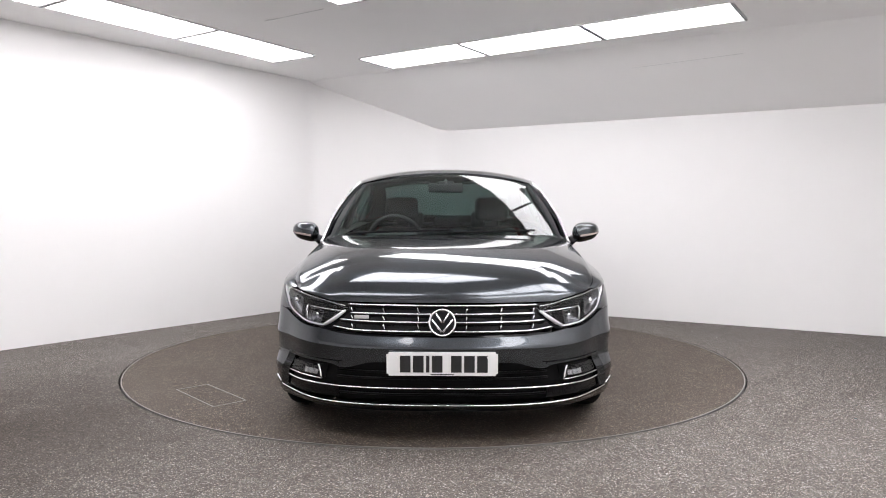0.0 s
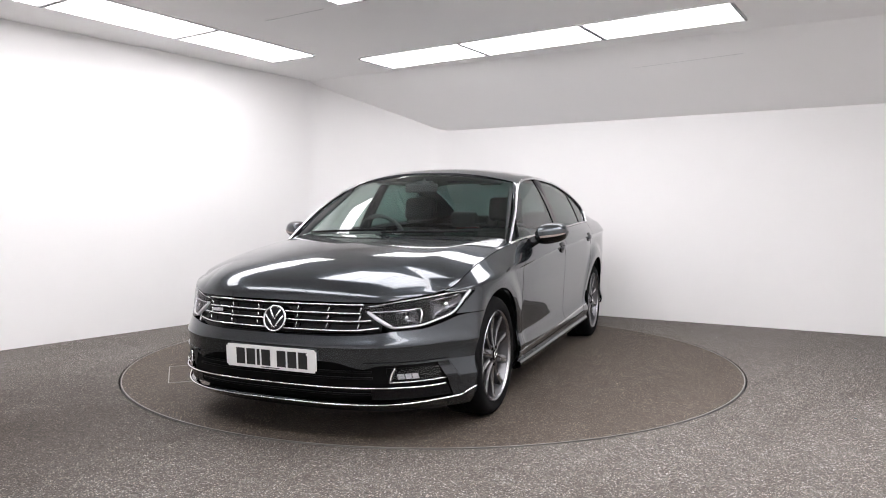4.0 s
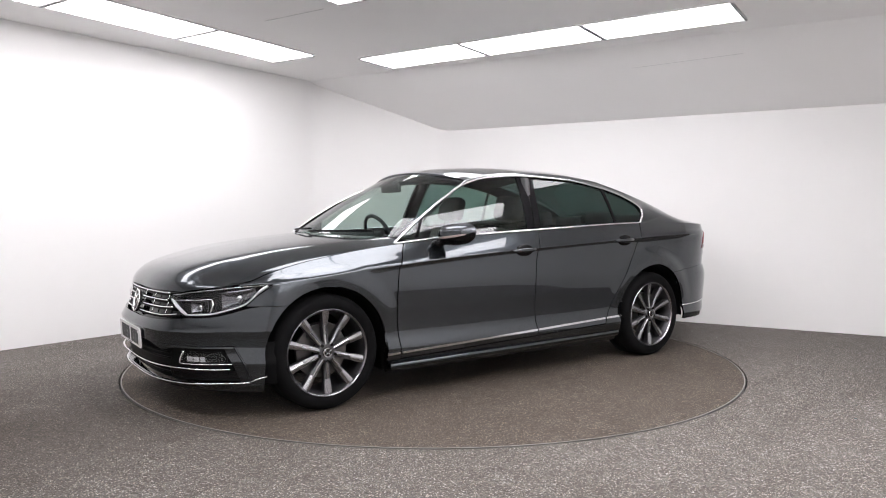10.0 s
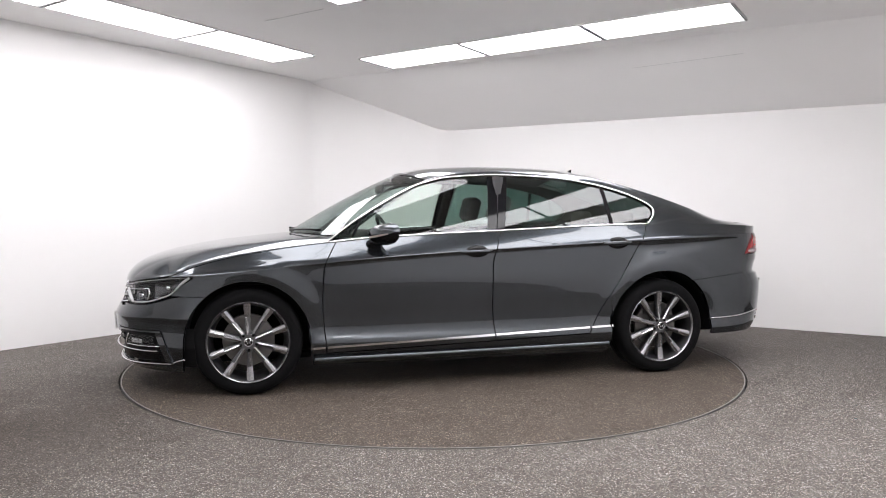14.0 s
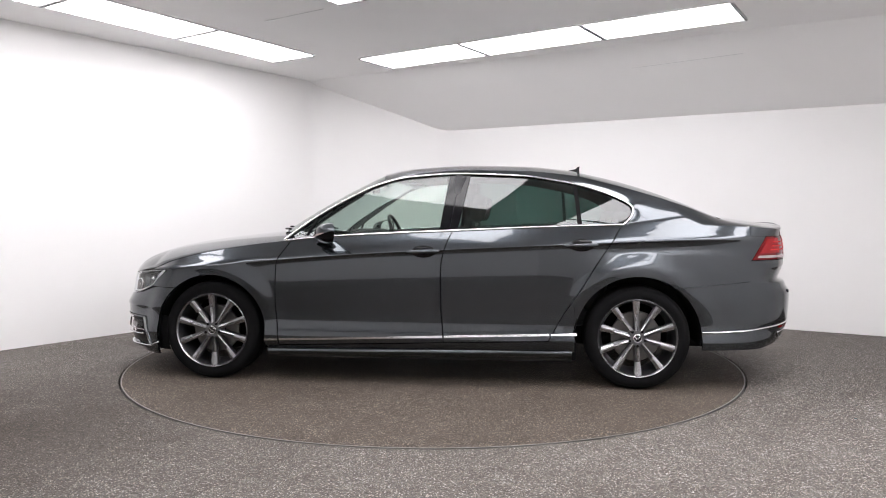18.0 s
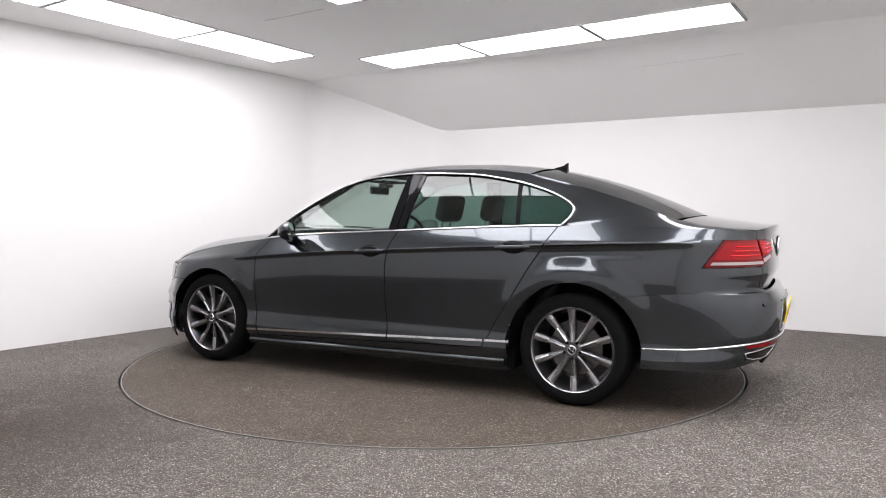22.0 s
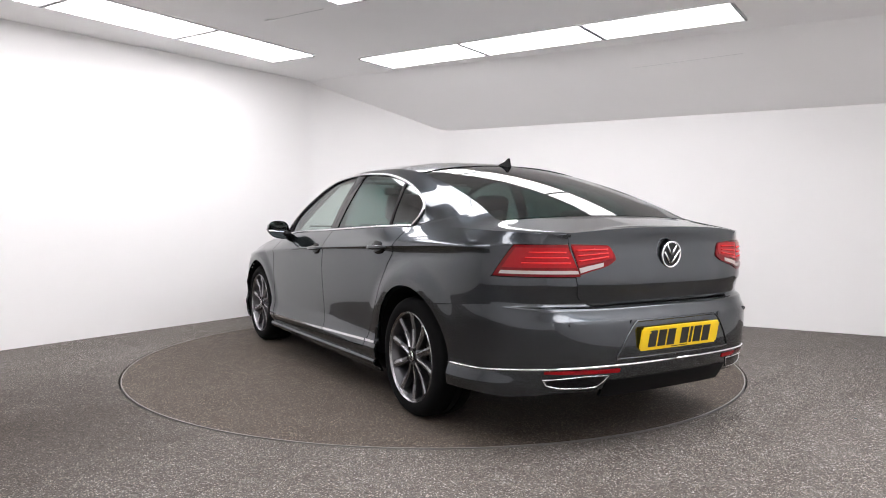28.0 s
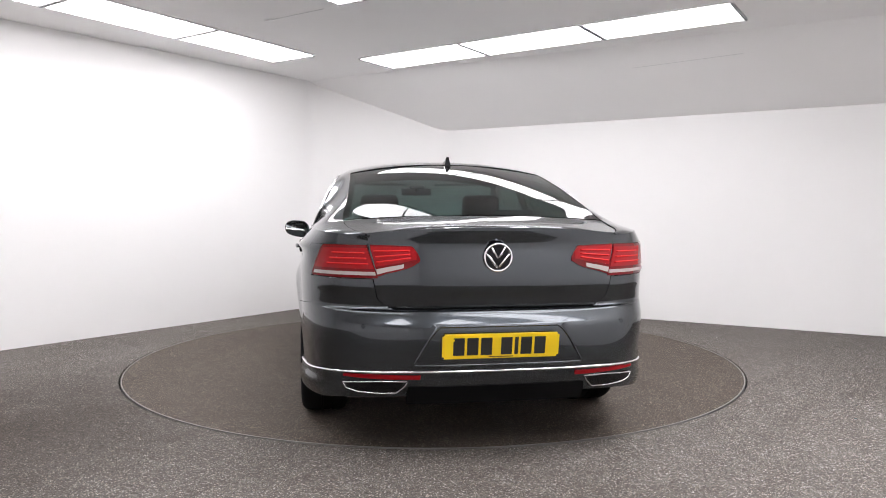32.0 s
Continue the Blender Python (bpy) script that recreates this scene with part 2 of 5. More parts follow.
# ---- car materials ----
def car_paint():
    """Dark grey metallic base with fine flake under a clear coat."""
    m = material("grey_metallic_paint", (0.045, 0.052, 0.060), 0.22, 0.92, 1.0)
    m.node_tree.nodes["Principled BSDF"].inputs["Coat IOR"].default_value = 1.52
    m.node_tree.nodes["Principled BSDF"].inputs["Specular Tint"].default_value = (0.42, 0.43, 0.44, 1)
    w = place(m)
    b = m.node_tree.nodes["Principled BSDF"]
    v = node(m, "ShaderNodeTexVoronoi", Scale=2600.0)
    link(m, w, v.inputs["Vector"])
    sep = m.node_tree.nodes.new("ShaderNodeSeparateColor")
    link(m, v.outputs["Color"], sep.inputs[0])
    link(m, ramp(m, sep.outputs[0], [(0.0, (0.030, 0.0352, 0.0405)), (0.7, (0.042, 0.049, 0.0565)), (1.0, (0.078, 0.088, 0.100))]), b.inputs["Base Color"])
    return m


MAT_PAINT = car_paint()
MAT_CHROME = material("bright_chrome", (0.82, 0.82, 0.83), 0.08, 1.0)
MAT_SATIN = material("satin_chrome", (0.72, 0.72, 0.73), 0.22, 1.0)
MAT_BLACK = material("black_plastic", (0.005, 0.005, 0.0055), 0.5, spec=0.08)
MAT_GLOSSBLACK = material("gloss_black_trim", (0.004, 0.004, 0.005), 0.08, 0.0, 0.0, spec=0.25)
MAT_RUBBER = material("tyre_rubber", (0.006, 0.006, 0.0065), 0.8, spec=0.07)
MAT_ALLOY = material("machined_alloy", (0.34, 0.34, 0.355), 0.27, 1.0)
MAT_ALLOYDARK = material("grey_alloy", (0.14, 0.14, 0.148), 0.36, 0.95)
MAT_IRON = material("brake_iron", (0.16, 0.155, 0.15), 0.45, 0.9)
MAT_CABIN = material("dark_cabin_trim", (0.018, 0.018, 0.020), 0.6)
MAT_SEAT = material("black_leather", (0.020, 0.020, 0.022), 0.45)
MAT_PLATEW = material("white_plate", (0.78, 0.78, 0.77), 0.35)
MAT_PLATEY = material("yellow_plate", (0.80, 0.55, 0.01), 0.35)
MAT_INK = material("plate_black", (0.012, 0.012, 0.012), 0.5)
MAT_WHITELAMP = material("white_lamp_reflector", (0.86, 0.86, 0.88), 0.30, 0.5)
MAT_LAMPDARK = material("dark_lamp_housing", (0.006, 0.006, 0.007), 0.5, 0.0, spec=0.06)
MAT_RED = material("red_lamp", (0.25, 0.002, 0.005), 0.2, 0.0, 0.12, spec=0.25)
MAT_REDBAR = material("bright_red_light_bar", (0.55, 0.012, 0.014), 0.25, 0.0, 0.0, spec=0.25)
MAT_REDDEEP = material("deep_red_lamp", (0.13, 0.001, 0.003), 0.12, 0.0, 0.0, spec=0.35)
MAT_CLEARLENS = material("clear_lamp_strip", (0.38, 0.31, 0.30), 0.2, 0.1, 0.2)


def pane(name, tint, ior=1.5):
    """Thin car glass: tinted see-through with a mirror gloss that grows at grazing angles."""
    m = bpy.data.materials.new(name)
    m.use_nodes = True
    m.node_tree.nodes.remove(m.node_tree.nodes["Principled BSDF"])
    out = m.node_tree.nodes["Material Output"]
    see = m.node_tree.nodes.new("ShaderNodeBsdfTransparent")
    see.inputs[0].default_value = (*tint, 1)
    gloss = m.node_tree.nodes.new("ShaderNodeBsdfGlossy")
    gloss.inputs["Roughness"].default_value = 0.012
    face = m.node_tree.nodes.new("ShaderNodeLayerWeight")
    face.inputs[0].default_value = 0.5
    f0 = ((ior - 1) / (ior + 1)) ** 2 * 1.7
    power = m.node_tree.nodes.new("ShaderNodeMath")
    power.operation = "POWER"
    link(m, face.outputs["Facing"], power.inputs[0])
    power.inputs[1].default_value = 5.0
    lift = m.node_tree.nodes.new("ShaderNodeMath")
    lift.operation = "MULTIPLY_ADD"
    link(m, power.outputs[0], lift.inputs[0])
    lift.inputs[1].default_value, lift.inputs[2].default_value = 1 - f0, f0
    mix = m.node_tree.nodes.new("ShaderNodeMixShader")
    link(m, lift.outputs[0], mix.inputs[0])
    link(m, see.outputs[0], mix.inputs[1])
    link(m, gloss.outputs[0], mix.inputs[2])
    link(m, mix.outputs[0], out.inputs[0])
    return m


MAT_SCREEN = pane("windscreen_glass", (0.60, 0.69, 0.665), 1.45)
MAT_GLASS = pane("door_glass", (0.66, 0.75, 0.70), 1.5)
MAT_TINTED = pane("privacy_glass", (0.17, 0.28, 0.25), 1.5)
MAT_REARGLASS = pane("rear_screen_glass", (0.10, 0.155, 0.145), 1.45)
MAT_LENS = pane("lamp_lens", (0.92, 0.93, 0.94), 1.36)


# ---- car: master lines (x forward, y to its left, z up; metres) ----
def curve(*knots):
    """A smooth monotone curve through knots (x, value)."""
    k = np.array(sorted(knots), float)
    xs, ys = k[:, 0], k[:, 1]
    d = np.diff(ys) / np.diff(xs)
    t = np.zeros(len(xs))
    t[0], t[-1] = d[0], d[-1]
    for i in range(1, len(xs) - 1):
        t[i] = 0 if d[i - 1] * d[i] <= 0 else 2 * d[i - 1] * d[i] / (d[i - 1] + d[i])

    xl, yl, tl = xs.tolist(), ys.tolist(), t.tolist()

    def f(x):
        if isinstance(x, float):
            x = min(max(x, xl[0]), xl[-1])
            i = 0
            while i < len(xl) - 2 and xl[i + 1] < x:
                i += 1
            h = xl[i + 1] - xl[i]
            u = (x - xl[i]) / h
            return (1 + 2 * u) * (1 - u) ** 2 * yl[i] + u * (1 - u) ** 2 * h * tl[i] + u * u * (3 - 2 * u) * yl[i + 1] + u * u * (u - 1) * h * tl[i + 1]
        x = np.clip(np.asarray(x, float), xs[0], xs[-1])
        i = np.clip(np.searchsorted(xs, x) - 1, 0, len(xs) - 2)
        h = xs[i + 1] - xs[i]
        u = (x - xs[i]) / h
        return ((1 + 2 * u) * (1 - u) ** 2 * ys[i] + u * (1 - u) ** 2 * h * t[i] + u * u * (3 - 2 * u) * ys[i + 1] + u * u * (u - 1) * h * t[i + 1])
    return f


AXLE_F, AXLE_R, WHEEL_Z, TYRE_R = 1.3955, -1.3955, 0.328, 0.328
ARCH_F, ARCH_R = 0.376, 0.394
belt = curve((-2.45, 1.005), (-2.1, 1.030), (-1.7, 1.043), (-1.3, 1.04), (-0.22, 0.998), (0.6, 0.957), (0.9, 0.928), (1.1, 0.905), (1.3, 0.876), (1.5, 0.840), (1.7, 0.788), (1.82, 0.742), (1.90, 0.722), (2.05, 0.700), (2.16, 0.680))
belt_w = curve((-2.45, 0.868), (-2.2, 0.850), (-1.9, 0.826), (-1.7, 0.818), (-1.3, 0.83), (-0.3, 0.848), (0.6, 0.838), (0.9, 0.815), (1.1, 0.802), (1.4, 0.806), (1.7, 0.838), (1.85, 0.862), (2.16, 0.87))
crease = curve((-2.4, 0.955), (-1.93, 0.953), (-1.69, 0.948), (-1.28, 0.932), (-0.44, 0.893), (0.36, 0.85), (1.12, 0.79), (1.6, 0.745), (2.1, 0.70))
crease_w = curve((-2.4, 0.880), (-1.9, 0.893), (-1.4, 0.901), (-0.9, 0.914), (0.5, 0.914), (1.0, 0.908), (1.4, 0.896), (2.2, 0.895))
front_x0, rear_x0 = 1.30, -1.50
nose = curve((0.13, 2.130), (0.17, 2.178), (0.192, 2.220), (0.23, 2.230), (0.30, 2.246), (0.40, 2.252), (0.46, 2.256), (0.476, 2.258), (0.486, 2.253), (0.53, 2.229), (0.555, 2.217), (0.68, 2.190), (0.74, 2.165), (0.80, 2.16))
tail = curve((0.20, -2.34), (0.28, -2.40), (0.36, -2.445), (0.43, -2.470), (0.55, -2.478), (0.612, -2.476), (0.624, -2.469), (0.65, -2.450), (0.68, -2.434), (0.690, -2.396), (0.73, -2.406), (0.768, -2.420), (0.776, -2.4275), (0.79, -2.429), (0.90, -2.415), (0.98, -2.403), (1.02, -2.416), (1.05, -2.424))
nose_n = curve((0.15, 2.85), (0.45, 2.8), (0.60, 2.55), (1.0, 2.1))
TAIL_N = 3.6
tail_soft = curve((0.20, -2.34), (0.28, -2.40), (0.36, -2.445), (0.43, -2.470), (0.55, -2.478), (0.615, -2.474), (0.64, -2.460), (0.69, -2.425), (0.79, -2.417), (0.90, -2.412), (0.98, -2.409), (1.05, -2.425))


def tail_at(x, z):
    """The tail's outline: the step under the boot lid fades towards the flanks."""
    w = np.interp(x, [-2.30, -2.05], [1.0, 0.0])
    return tail_soft(z) * (1 - w) + tail(z) * w


def side_w(x, z):
    """Half width of the body's flank, before the ends round in."""
    x, z = np.broadcast_arrays(np.asarray(x, float), np.asarray(z, float))
    zb, wb, zc, wc = belt(x), belt_w(x), crease(x), crease_w(x)
    cut = np.interp(x, [-2.06, -1.92, 0.85, 1.16], [0.0, 1.0, 1.0, 0.0])
    knots = [(np.full_like(x, 0.15), wc - 0.070), (np.full_like(x, 0.21), wc - 0.034), (np.full_like(x, 0.26), wc - 0.010), (0.310 + 0 * x, wc - 0.003), (0.337 + 0 * x, wc - 0.011), (np.full_like(x, 0.370), wc - 0.0215), (np.full_like(x, 0.405), wc - 0.0255),
             (np.full_like(x, 0.45), wc - 0.0245), (0.45 + (zc - 0.45) * 0.30, wc - 0.0160), (0.45 + (zc - 0.45) * 0.66, wc - 0.0085), (zc - 0.030, wc - 0.003 - 0.0060 * cut), (zc - 0.012, wc - 0.001 - 0.0055 * cut), (zc, wc + 0.001 * cut), (zc + 0.012, wc - 0.004), (zc + (zb - zc) * 0.5, wb + (wc - wb) * 0.56), (zb, wb)]
    zs, ws = np.array([k[0] for k in knots]), np.array([k[1] for k in knots])
    slope = np.diff(ws, axis=0) / np.maximum(np.diff(zs, axis=0), 1e-4)
    tan = np.zeros_like(ws)
    tan[0], tan[-1] = slope[0], slope[-1]
    a, b = slope[:-1], slope[1:]
    tan[1:-1] = np.where(a * b > 0, 2 * a * b / np.where(abs(a + b) < 1e-9, 1, a + b), 0)
    zz = np.clip(z, zs[0], None)
    out = ws[-1] + (zz - zs[-1]) * tan[-1]
    for i in range(len(knots) - 1):
        h = np.maximum(zs[i + 1] - zs[i], 1e-4)
        u = np.clip((zz - zs[i]) / h, 0, 1)
        v = (1 + 2 * u) * (1 - u) ** 2 * ws[i] + u * (1 - u) ** 2 * h * tan[i] + u * u * (3 - 2 * u) * ws[i + 1] + u * u * (u - 1) * h * tan[i + 1]
        out = np.where((zz >= zs[i]) & (zz <= zs[i + 1]), v, out)
    for ax, rad, low, high, top in ((AXLE_F, ARCH_F, 0.009, 0.010, zb), (AXLE_R, ARCH_R, 0.003, 0.026, zc + 0.01)):
        r = np.hypot(x - ax, np.maximum(z, WHEEL_Z) - WHEEL_Z)
        band = np.clip((rad + 0.150 - r) / 0.115, 0, 1)
        band = band * band * (3 - 2 * band)
        crown = np.clip((z - WHEEL_Z) / np.maximum(r, 0.1), 0, 1) ** 2
        out = out + (low + high * crown) * band * np.clip((top - z) / 0.10, 0, 1) * np.clip((z - 0.2) / 0.15, 0, 1)
    out = out - 0.013 * np.exp(-(((z - zc + 0.048) / 0.036) ** 2)) * np.exp(-(((x + 1.50) / 0.40) ** 4))
    corner = np.exp(-(((x - 1.73) / 0.15) ** 2)) * np.interp(z, [0.15, 0.45, 0.62, 0.74, 0.84], [0.054, 0.052, 0.038, 0.026, 0.0])
    corner = corner + 0.008 * np.exp(-(((z - 0.487) / 0.022) ** 2)) * np.clip((x - 1.60) / 0.2, 0, 1)
    corner = corner + np.interp(x, [1.45, 1.70], [0.0, 1.0]) * np.interp(z, [0.15, 0.21, 0.26], [0.048, 0.026, 0.0])
    return out + corner


def side_y(x, z):
    """Half width with the nose and the tail rounded in."""
    x, z = np.broadcast_arrays(np.asarray(x, float), np.asarray(z, float))
    w = side_w(x, z)
    uf = np.clip((x - front_x0) / (nose(z) - front_x0), 0, 0.99999)
    ur = np.clip((rear_x0 - x) / (rear_x0 - tail_at(x, z)), 0, 0.99999)
    return w * (1 - uf ** nose_n(z)) ** (1 / 3.0) * (1 - ur ** TAIL_N) ** (1 / 3.4)


def front_at(q, z):
    """Round the nose: q 0 at the middle, 1 where the flank begins."""
    q, z = np.broadcast_arrays(np.asarray(q, float), np.asarray(z, float))
    s, c = np.sin(np.abs(q) * math.pi / 2), np.cos(np.abs(q) * math.pi / 2)
    x = front_x0 + (nose(z) - front_x0) * c ** (2 / nose_n(z))
    return x, np.sign(q) * side_w(x, z) * s ** (2 / 3.0), z


def rear_at(q, z):
    q, z = np.broadcast_arrays(np.asarray(q, float), np.asarray(z, float))
    s, c = np.sin(np.abs(q) * math.pi / 2), np.cos(np.abs(q) * math.pi / 2)
    x = rear_x0 + (tail_soft(z) - rear_x0) * c ** (2 / TAIL_N)
    for _ in range(8):
        x = rear_x0 + (tail_at(x, z) - rear_x0) * c ** (2 / TAIL_N)
    return x, np.sign(q) * side_w(x, z) * s ** (2 / 3.4), z


def front_q(y, z=0.5):
    """The q at which the nose is y wide."""
    return math.copysign(2 / math.pi * math.asin(min(1, (abs(y) / 0.905) ** 1.5)), y)


def rear_q(y, z=0.5):
    return math.copysign(2 / math.pi * math.asin(min(1, (abs(y) / 0.900) ** 1.7)), y)


def front_qx(x, z):
    """The q at which the nose has come back to x."""
    return 2 / math.pi * math.acos(min(1.0, max(0.0, (x - front_x0) / (float(nose(z)) - front_x0))) ** (float(nose_n(z)) / 2))


def rear_qx(x, z):
    return 2 / math.pi * math.acos(min(1.0, max(0.0, (rear_x0 - x) / (rear_x0 - float(tail_at(x, float(z)))))) ** (TAIL_N / 2))


# ---- car: panel makers ----
CAR_AT = Vector((-0.0068, 0.0881, 0.0))     # where the car's middle stands on the turntable
car = tagged(new("car"), "dark grey metallic four-door saloon car parked on the turntable", "car")


def normals_of(g):
    du = np.gradient(g, axis=0)
    dv = np.gradient(g, axis=1)
    n = np.cross(du, dv)
    n /= np.maximum(np.linalg.norm(n, axis=2, keepdims=True), 1e-9)
    c = np.array([0.0, 0.0, 0.55])
    out = np.sign(np.sum(n * (g - c) * np.array([0.35, 1, 1]), axis=(0, 1)).sum()) or 1
    return n * out


def sheet(name, g, mat, parent, label="", depth=0.014, proud=0.0, mirror=False, smooth=True):
    """A panel from a grid of points, moved out by proud, its edge turned in by depth."""
    g = np.array(g, float)
    n = normals_of(g)
    g = g + n * proud
    nu, nv = g.shape[:2]
    rim = [(i, 0) for i in range(nu)] + [(nu - 1, j) for j in range(1, nv)] + [(i, nv - 1) for i in range(nu - 2, -1, -1)] + [(0, j) for j in range(nv - 2, 0, -1)]
    verts = g.reshape(-1, 3).tolist()
    faces = [(i * nv + j, (i + 1) * nv + j, (i + 1) * nv + j + 1, i * nv + j + 1) for i in range(nu - 1) for j in range(nv - 1)]
    if depth:
        a = len(verts)
        verts += [g[i, j] for i, j in rim]
        b = len(verts)
        verts += [g[i, j] - n[i, j] * depth for i, j in rim]
        k = len(rim)
        faces += [(a + i, b + i, b + (i + 1) % k, a + (i + 1) % k) for i in range(k)]
    verts = np.array(verts, float)
    if mirror:
        verts = verts * np.array([1, -1, 1])
    me = mesh_of(name, verts, faces, mat, smooth)
    ob = part(name, me, parent, label)
    ob.location = CAR_AT if parent == car else (0, 0, 0)
    return ob


def both(name, g, mat, parents, label="", **more):
    """The same panel on the car's left and right."""
    return [sheet(name, g, mat, p, label, mirror=k == 1, **more) for k, p in enumerate(parents)]


def joined(name, grids, mat, parent, label="", mirror=False, depth=0.014, proud=0.0):
    """Several patches as one panel."""
    verts, faces = [], []
    for g in grids:
        g = np.array(g, float)
        n = normals_of(g)
        g = g + n * proud
        nu, nv = g.shape[:2]
        o = len(verts)
        verts += g.reshape(-1, 3).tolist()
        faces += [(o + i * nv + j, o + (i + 1) * nv + j, o + (i + 1) * nv + j + 1, o + i * nv + j + 1) for i in range(nu - 1) for j in range(nv - 1)]
        rim = [(i, 0) for i in range(nu)] + [(nu - 1, j) for j in range(1, nv)] + [(i, nv - 1) for i in range(nu - 2, -1, -1)] + [(0, j) for j in range(nv - 2, 0, -1)]
        a = len(verts)
        verts += [g[i, j].tolist() for i, j in rim]
        b = len(verts)
        verts += [(g[i, j] - n[i, j] * depth).tolist() for i, j in rim]
        k = len(rim)
        faces += [(a + i, b + i, b + (i + 1) % k, a + (i + 1) % k) for i in range(k)]
    verts = np.array(verts)
    if mirror:
        verts = verts * np.array([1, -1, 1])
    ob = part(name, mesh_of(name, verts, faces, mat), parent, label)
    ob.location = CAR_AT if parent == car else (0, 0, 0)
    return ob


def tube(name, path, radius, mat, parent, label="", mirror=False, flat=1.0, up=(0, 0, 1), sides=8, closed=False):
    """A rod along a path; flat squeezes it across up."""
    path = np.array(path, float)
    if closed:
        t = np.roll(path, -1, 0) - np.roll(path, 1, 0)
    else:
        t = np.gradient(path, axis=0)
    t /= np.maximum(np.linalg.norm(t, axis=1, keepdims=True), 1e-9)
    a = np.cross(t, np.array(up, float))
    a /= np.maximum(np.linalg.norm(a, axis=1, keepdims=True), 1e-9)
    b = np.cross(a, t)
    rad = np.broadcast_to(np.asarray(radius, float), (len(path),))
    verts = []
    for k in range(sides):
        w = 2 * math.pi * (k + 0.5) / sides
        verts.append(path + a * (rad * math.cos(w) * flat)[:, None] + b * (rad * math.sin(w))[:, None])
    verts = np.stack(verts, 1).reshape(-1, 3)
    n = len(path)
    faces = [(i * sides + k, i * sides + (k + 1) % sides, ((i + 1) % n) * sides + (k + 1) % sides, ((i + 1) % n) * sides + k) for i in range(n if closed else n - 1) for k in range(sides)]
    if not closed:
        faces += [tuple(range(sides))[::-1], tuple((n - 1) * sides + k for k in range(sides))]
    if mirror:
        verts = verts * np.array([1, -1, 1])
    ob = part(name, mesh_of(name, verts, faces, mat), parent, label)
    ob.location = CAR_AT if parent == car else (0, 0, 0)
    return ob


def solid(name, bm, mat, parent, label="", smooth=False, mirror=False):
    if mirror:
        bmesh.ops.transform(bm, matrix=Matrix.Diagonal((1, -1, 1, 1)), verts=bm.verts)
    ob = part(name, bm_mesh(name, bm, mat, smooth), parent, label)
    if smooth:
        ob.data.set_sharp_from_angle(angle=0.7)
    ob.location = CAR_AT if parent == car else (0, 0, 0)
    return ob


def flank(x0, x1, z0, z1, nu=24, nv=24, us=None, fold=False):
    """A patch of the flank; each bound is a number or a function of the height or the way along."""
    g = np.zeros((nu, nv, 3))
    for i, u in enumerate(np.linspace(0, 1, nu) if us is None else us):
        for j, v in enumerate(np.linspace(0, 1, nv)):
            z = 0.55
            for _ in range(4):
                xa = x0(z) if callable(x0) else x0
                xb = x1(z) if callable(x1) else x1
                x = xa + (xb - xa) * u
                za = z0(x) if callable(z0) else z0
                zb = z1(x) if callable(z1) else z1
                if fold:
                    c = float(crease(float(x)))
                    z = c + (za - c) * (1 - v / 0.66) ** 1.5 if v < 0.66 else c + (zb - c) * ((v - 0.66) / 0.34) ** 1.15
                else:
                    z = za + (zb - za) * v
            g[i, j] = (x, 0, z)
    g[..., 1] = side_y(g[..., 0], g[..., 2])
    return g


# ---- car: flank panels ----
gap_a = curve((0.24, 0.925), (0.29, 0.93), (0.55, 0.95), (0.77, 0.94), (0.88, 0.89), (0.99, 0.82))
gap_b = curve((0.24, -0.175), (0.29, -0.17), (0.55, -0.15), (0.76, -0.15), (0.93, -0.19), (1.02, -0.235))
gap_c = curve((0.24, -0.80), (0.31, -0.84), (0.36, -0.87), (0.47, -0.93), (0.62, -1.03), (0.80, -1.14), (0.92, -1.22), (1.06, -1.305))
sill_z = curve((-1.1, 0.352), (1.05, 0.278))
G = 0.0035


def arch_top(ax, rad):
    return lambda x: WHEEL_Z + math.sqrt(max(0.0, rad * rad - (x - ax) ** 2))


def cosine(n):
    return (1 - np.cos(np.linspace(0, math.pi, n))) / 2


lamp_up = curve((1.712, 0.727), (1.85, 0.722), (1.955, 0.709), (2.066, 0.690), (2.150, 0.660))
lamp_lo = curve((1.712, 0.724), (1.785, 0.676), (1.856, 0.611), (1.925, 0.584), (2.015, 0.559), (2.097, 0.553), (2.113, 0.562), (2.150, 0.650))


def over_rear_arch():
    """The quarter from the wheel arch out to the door gap and the window line, folded along the crease."""
    n, lower, upper = 64, 40, 17
    g = np.zeros((n, lower + upper, 3))
    end = math.acos(-0.214 / ARCH_R)
    for i in range(n):
        s = i / (n - 1)
        x0, z0 = AXLE_R + ARCH_R * math.cos(end * s), WHEEL_Z + ARCH_R * math.sin(end * s)
        if s < 0.34:
            z1 = 0.575 + (1.0385 - 0.575) * s / 0.34
            x1 = float(gap_c(z1)) - G
        else:
            x1 = float(gap_c(1.0385)) - G + (AXLE_R - 0.214 - float(gap_c(1.0385)) + G) * (s - 0.34) / 0.66
            z1 = float(belt(x1))
        lo, hi = 0.0, 1.0
        if z1 > float(crease(x1)):
            for _ in range(30):
                v = (lo + hi) / 2
                lo, hi = (v, hi) if z0 + (z1 - z0) * v < float(crease(x0 + (x1 - x0) * v)) else (lo, v)
            fold = min(hi, 0.985)
        else:
            fold = 0.985
        vs = [fold * (1 - (1 - k / (lower - 1)) ** 1.5) for k in range(lower)] + [fold + (1 - fold) * (k + 1) / upper for k in range(upper)]
        for j, v in enumerate(vs):
            g[i, j] = (x0 + (x1 - x0) * v, 0, z0 + (z1 - z0) * v)
    g[..., 1] = side_y(g[..., 0], g[..., 2])
    return g


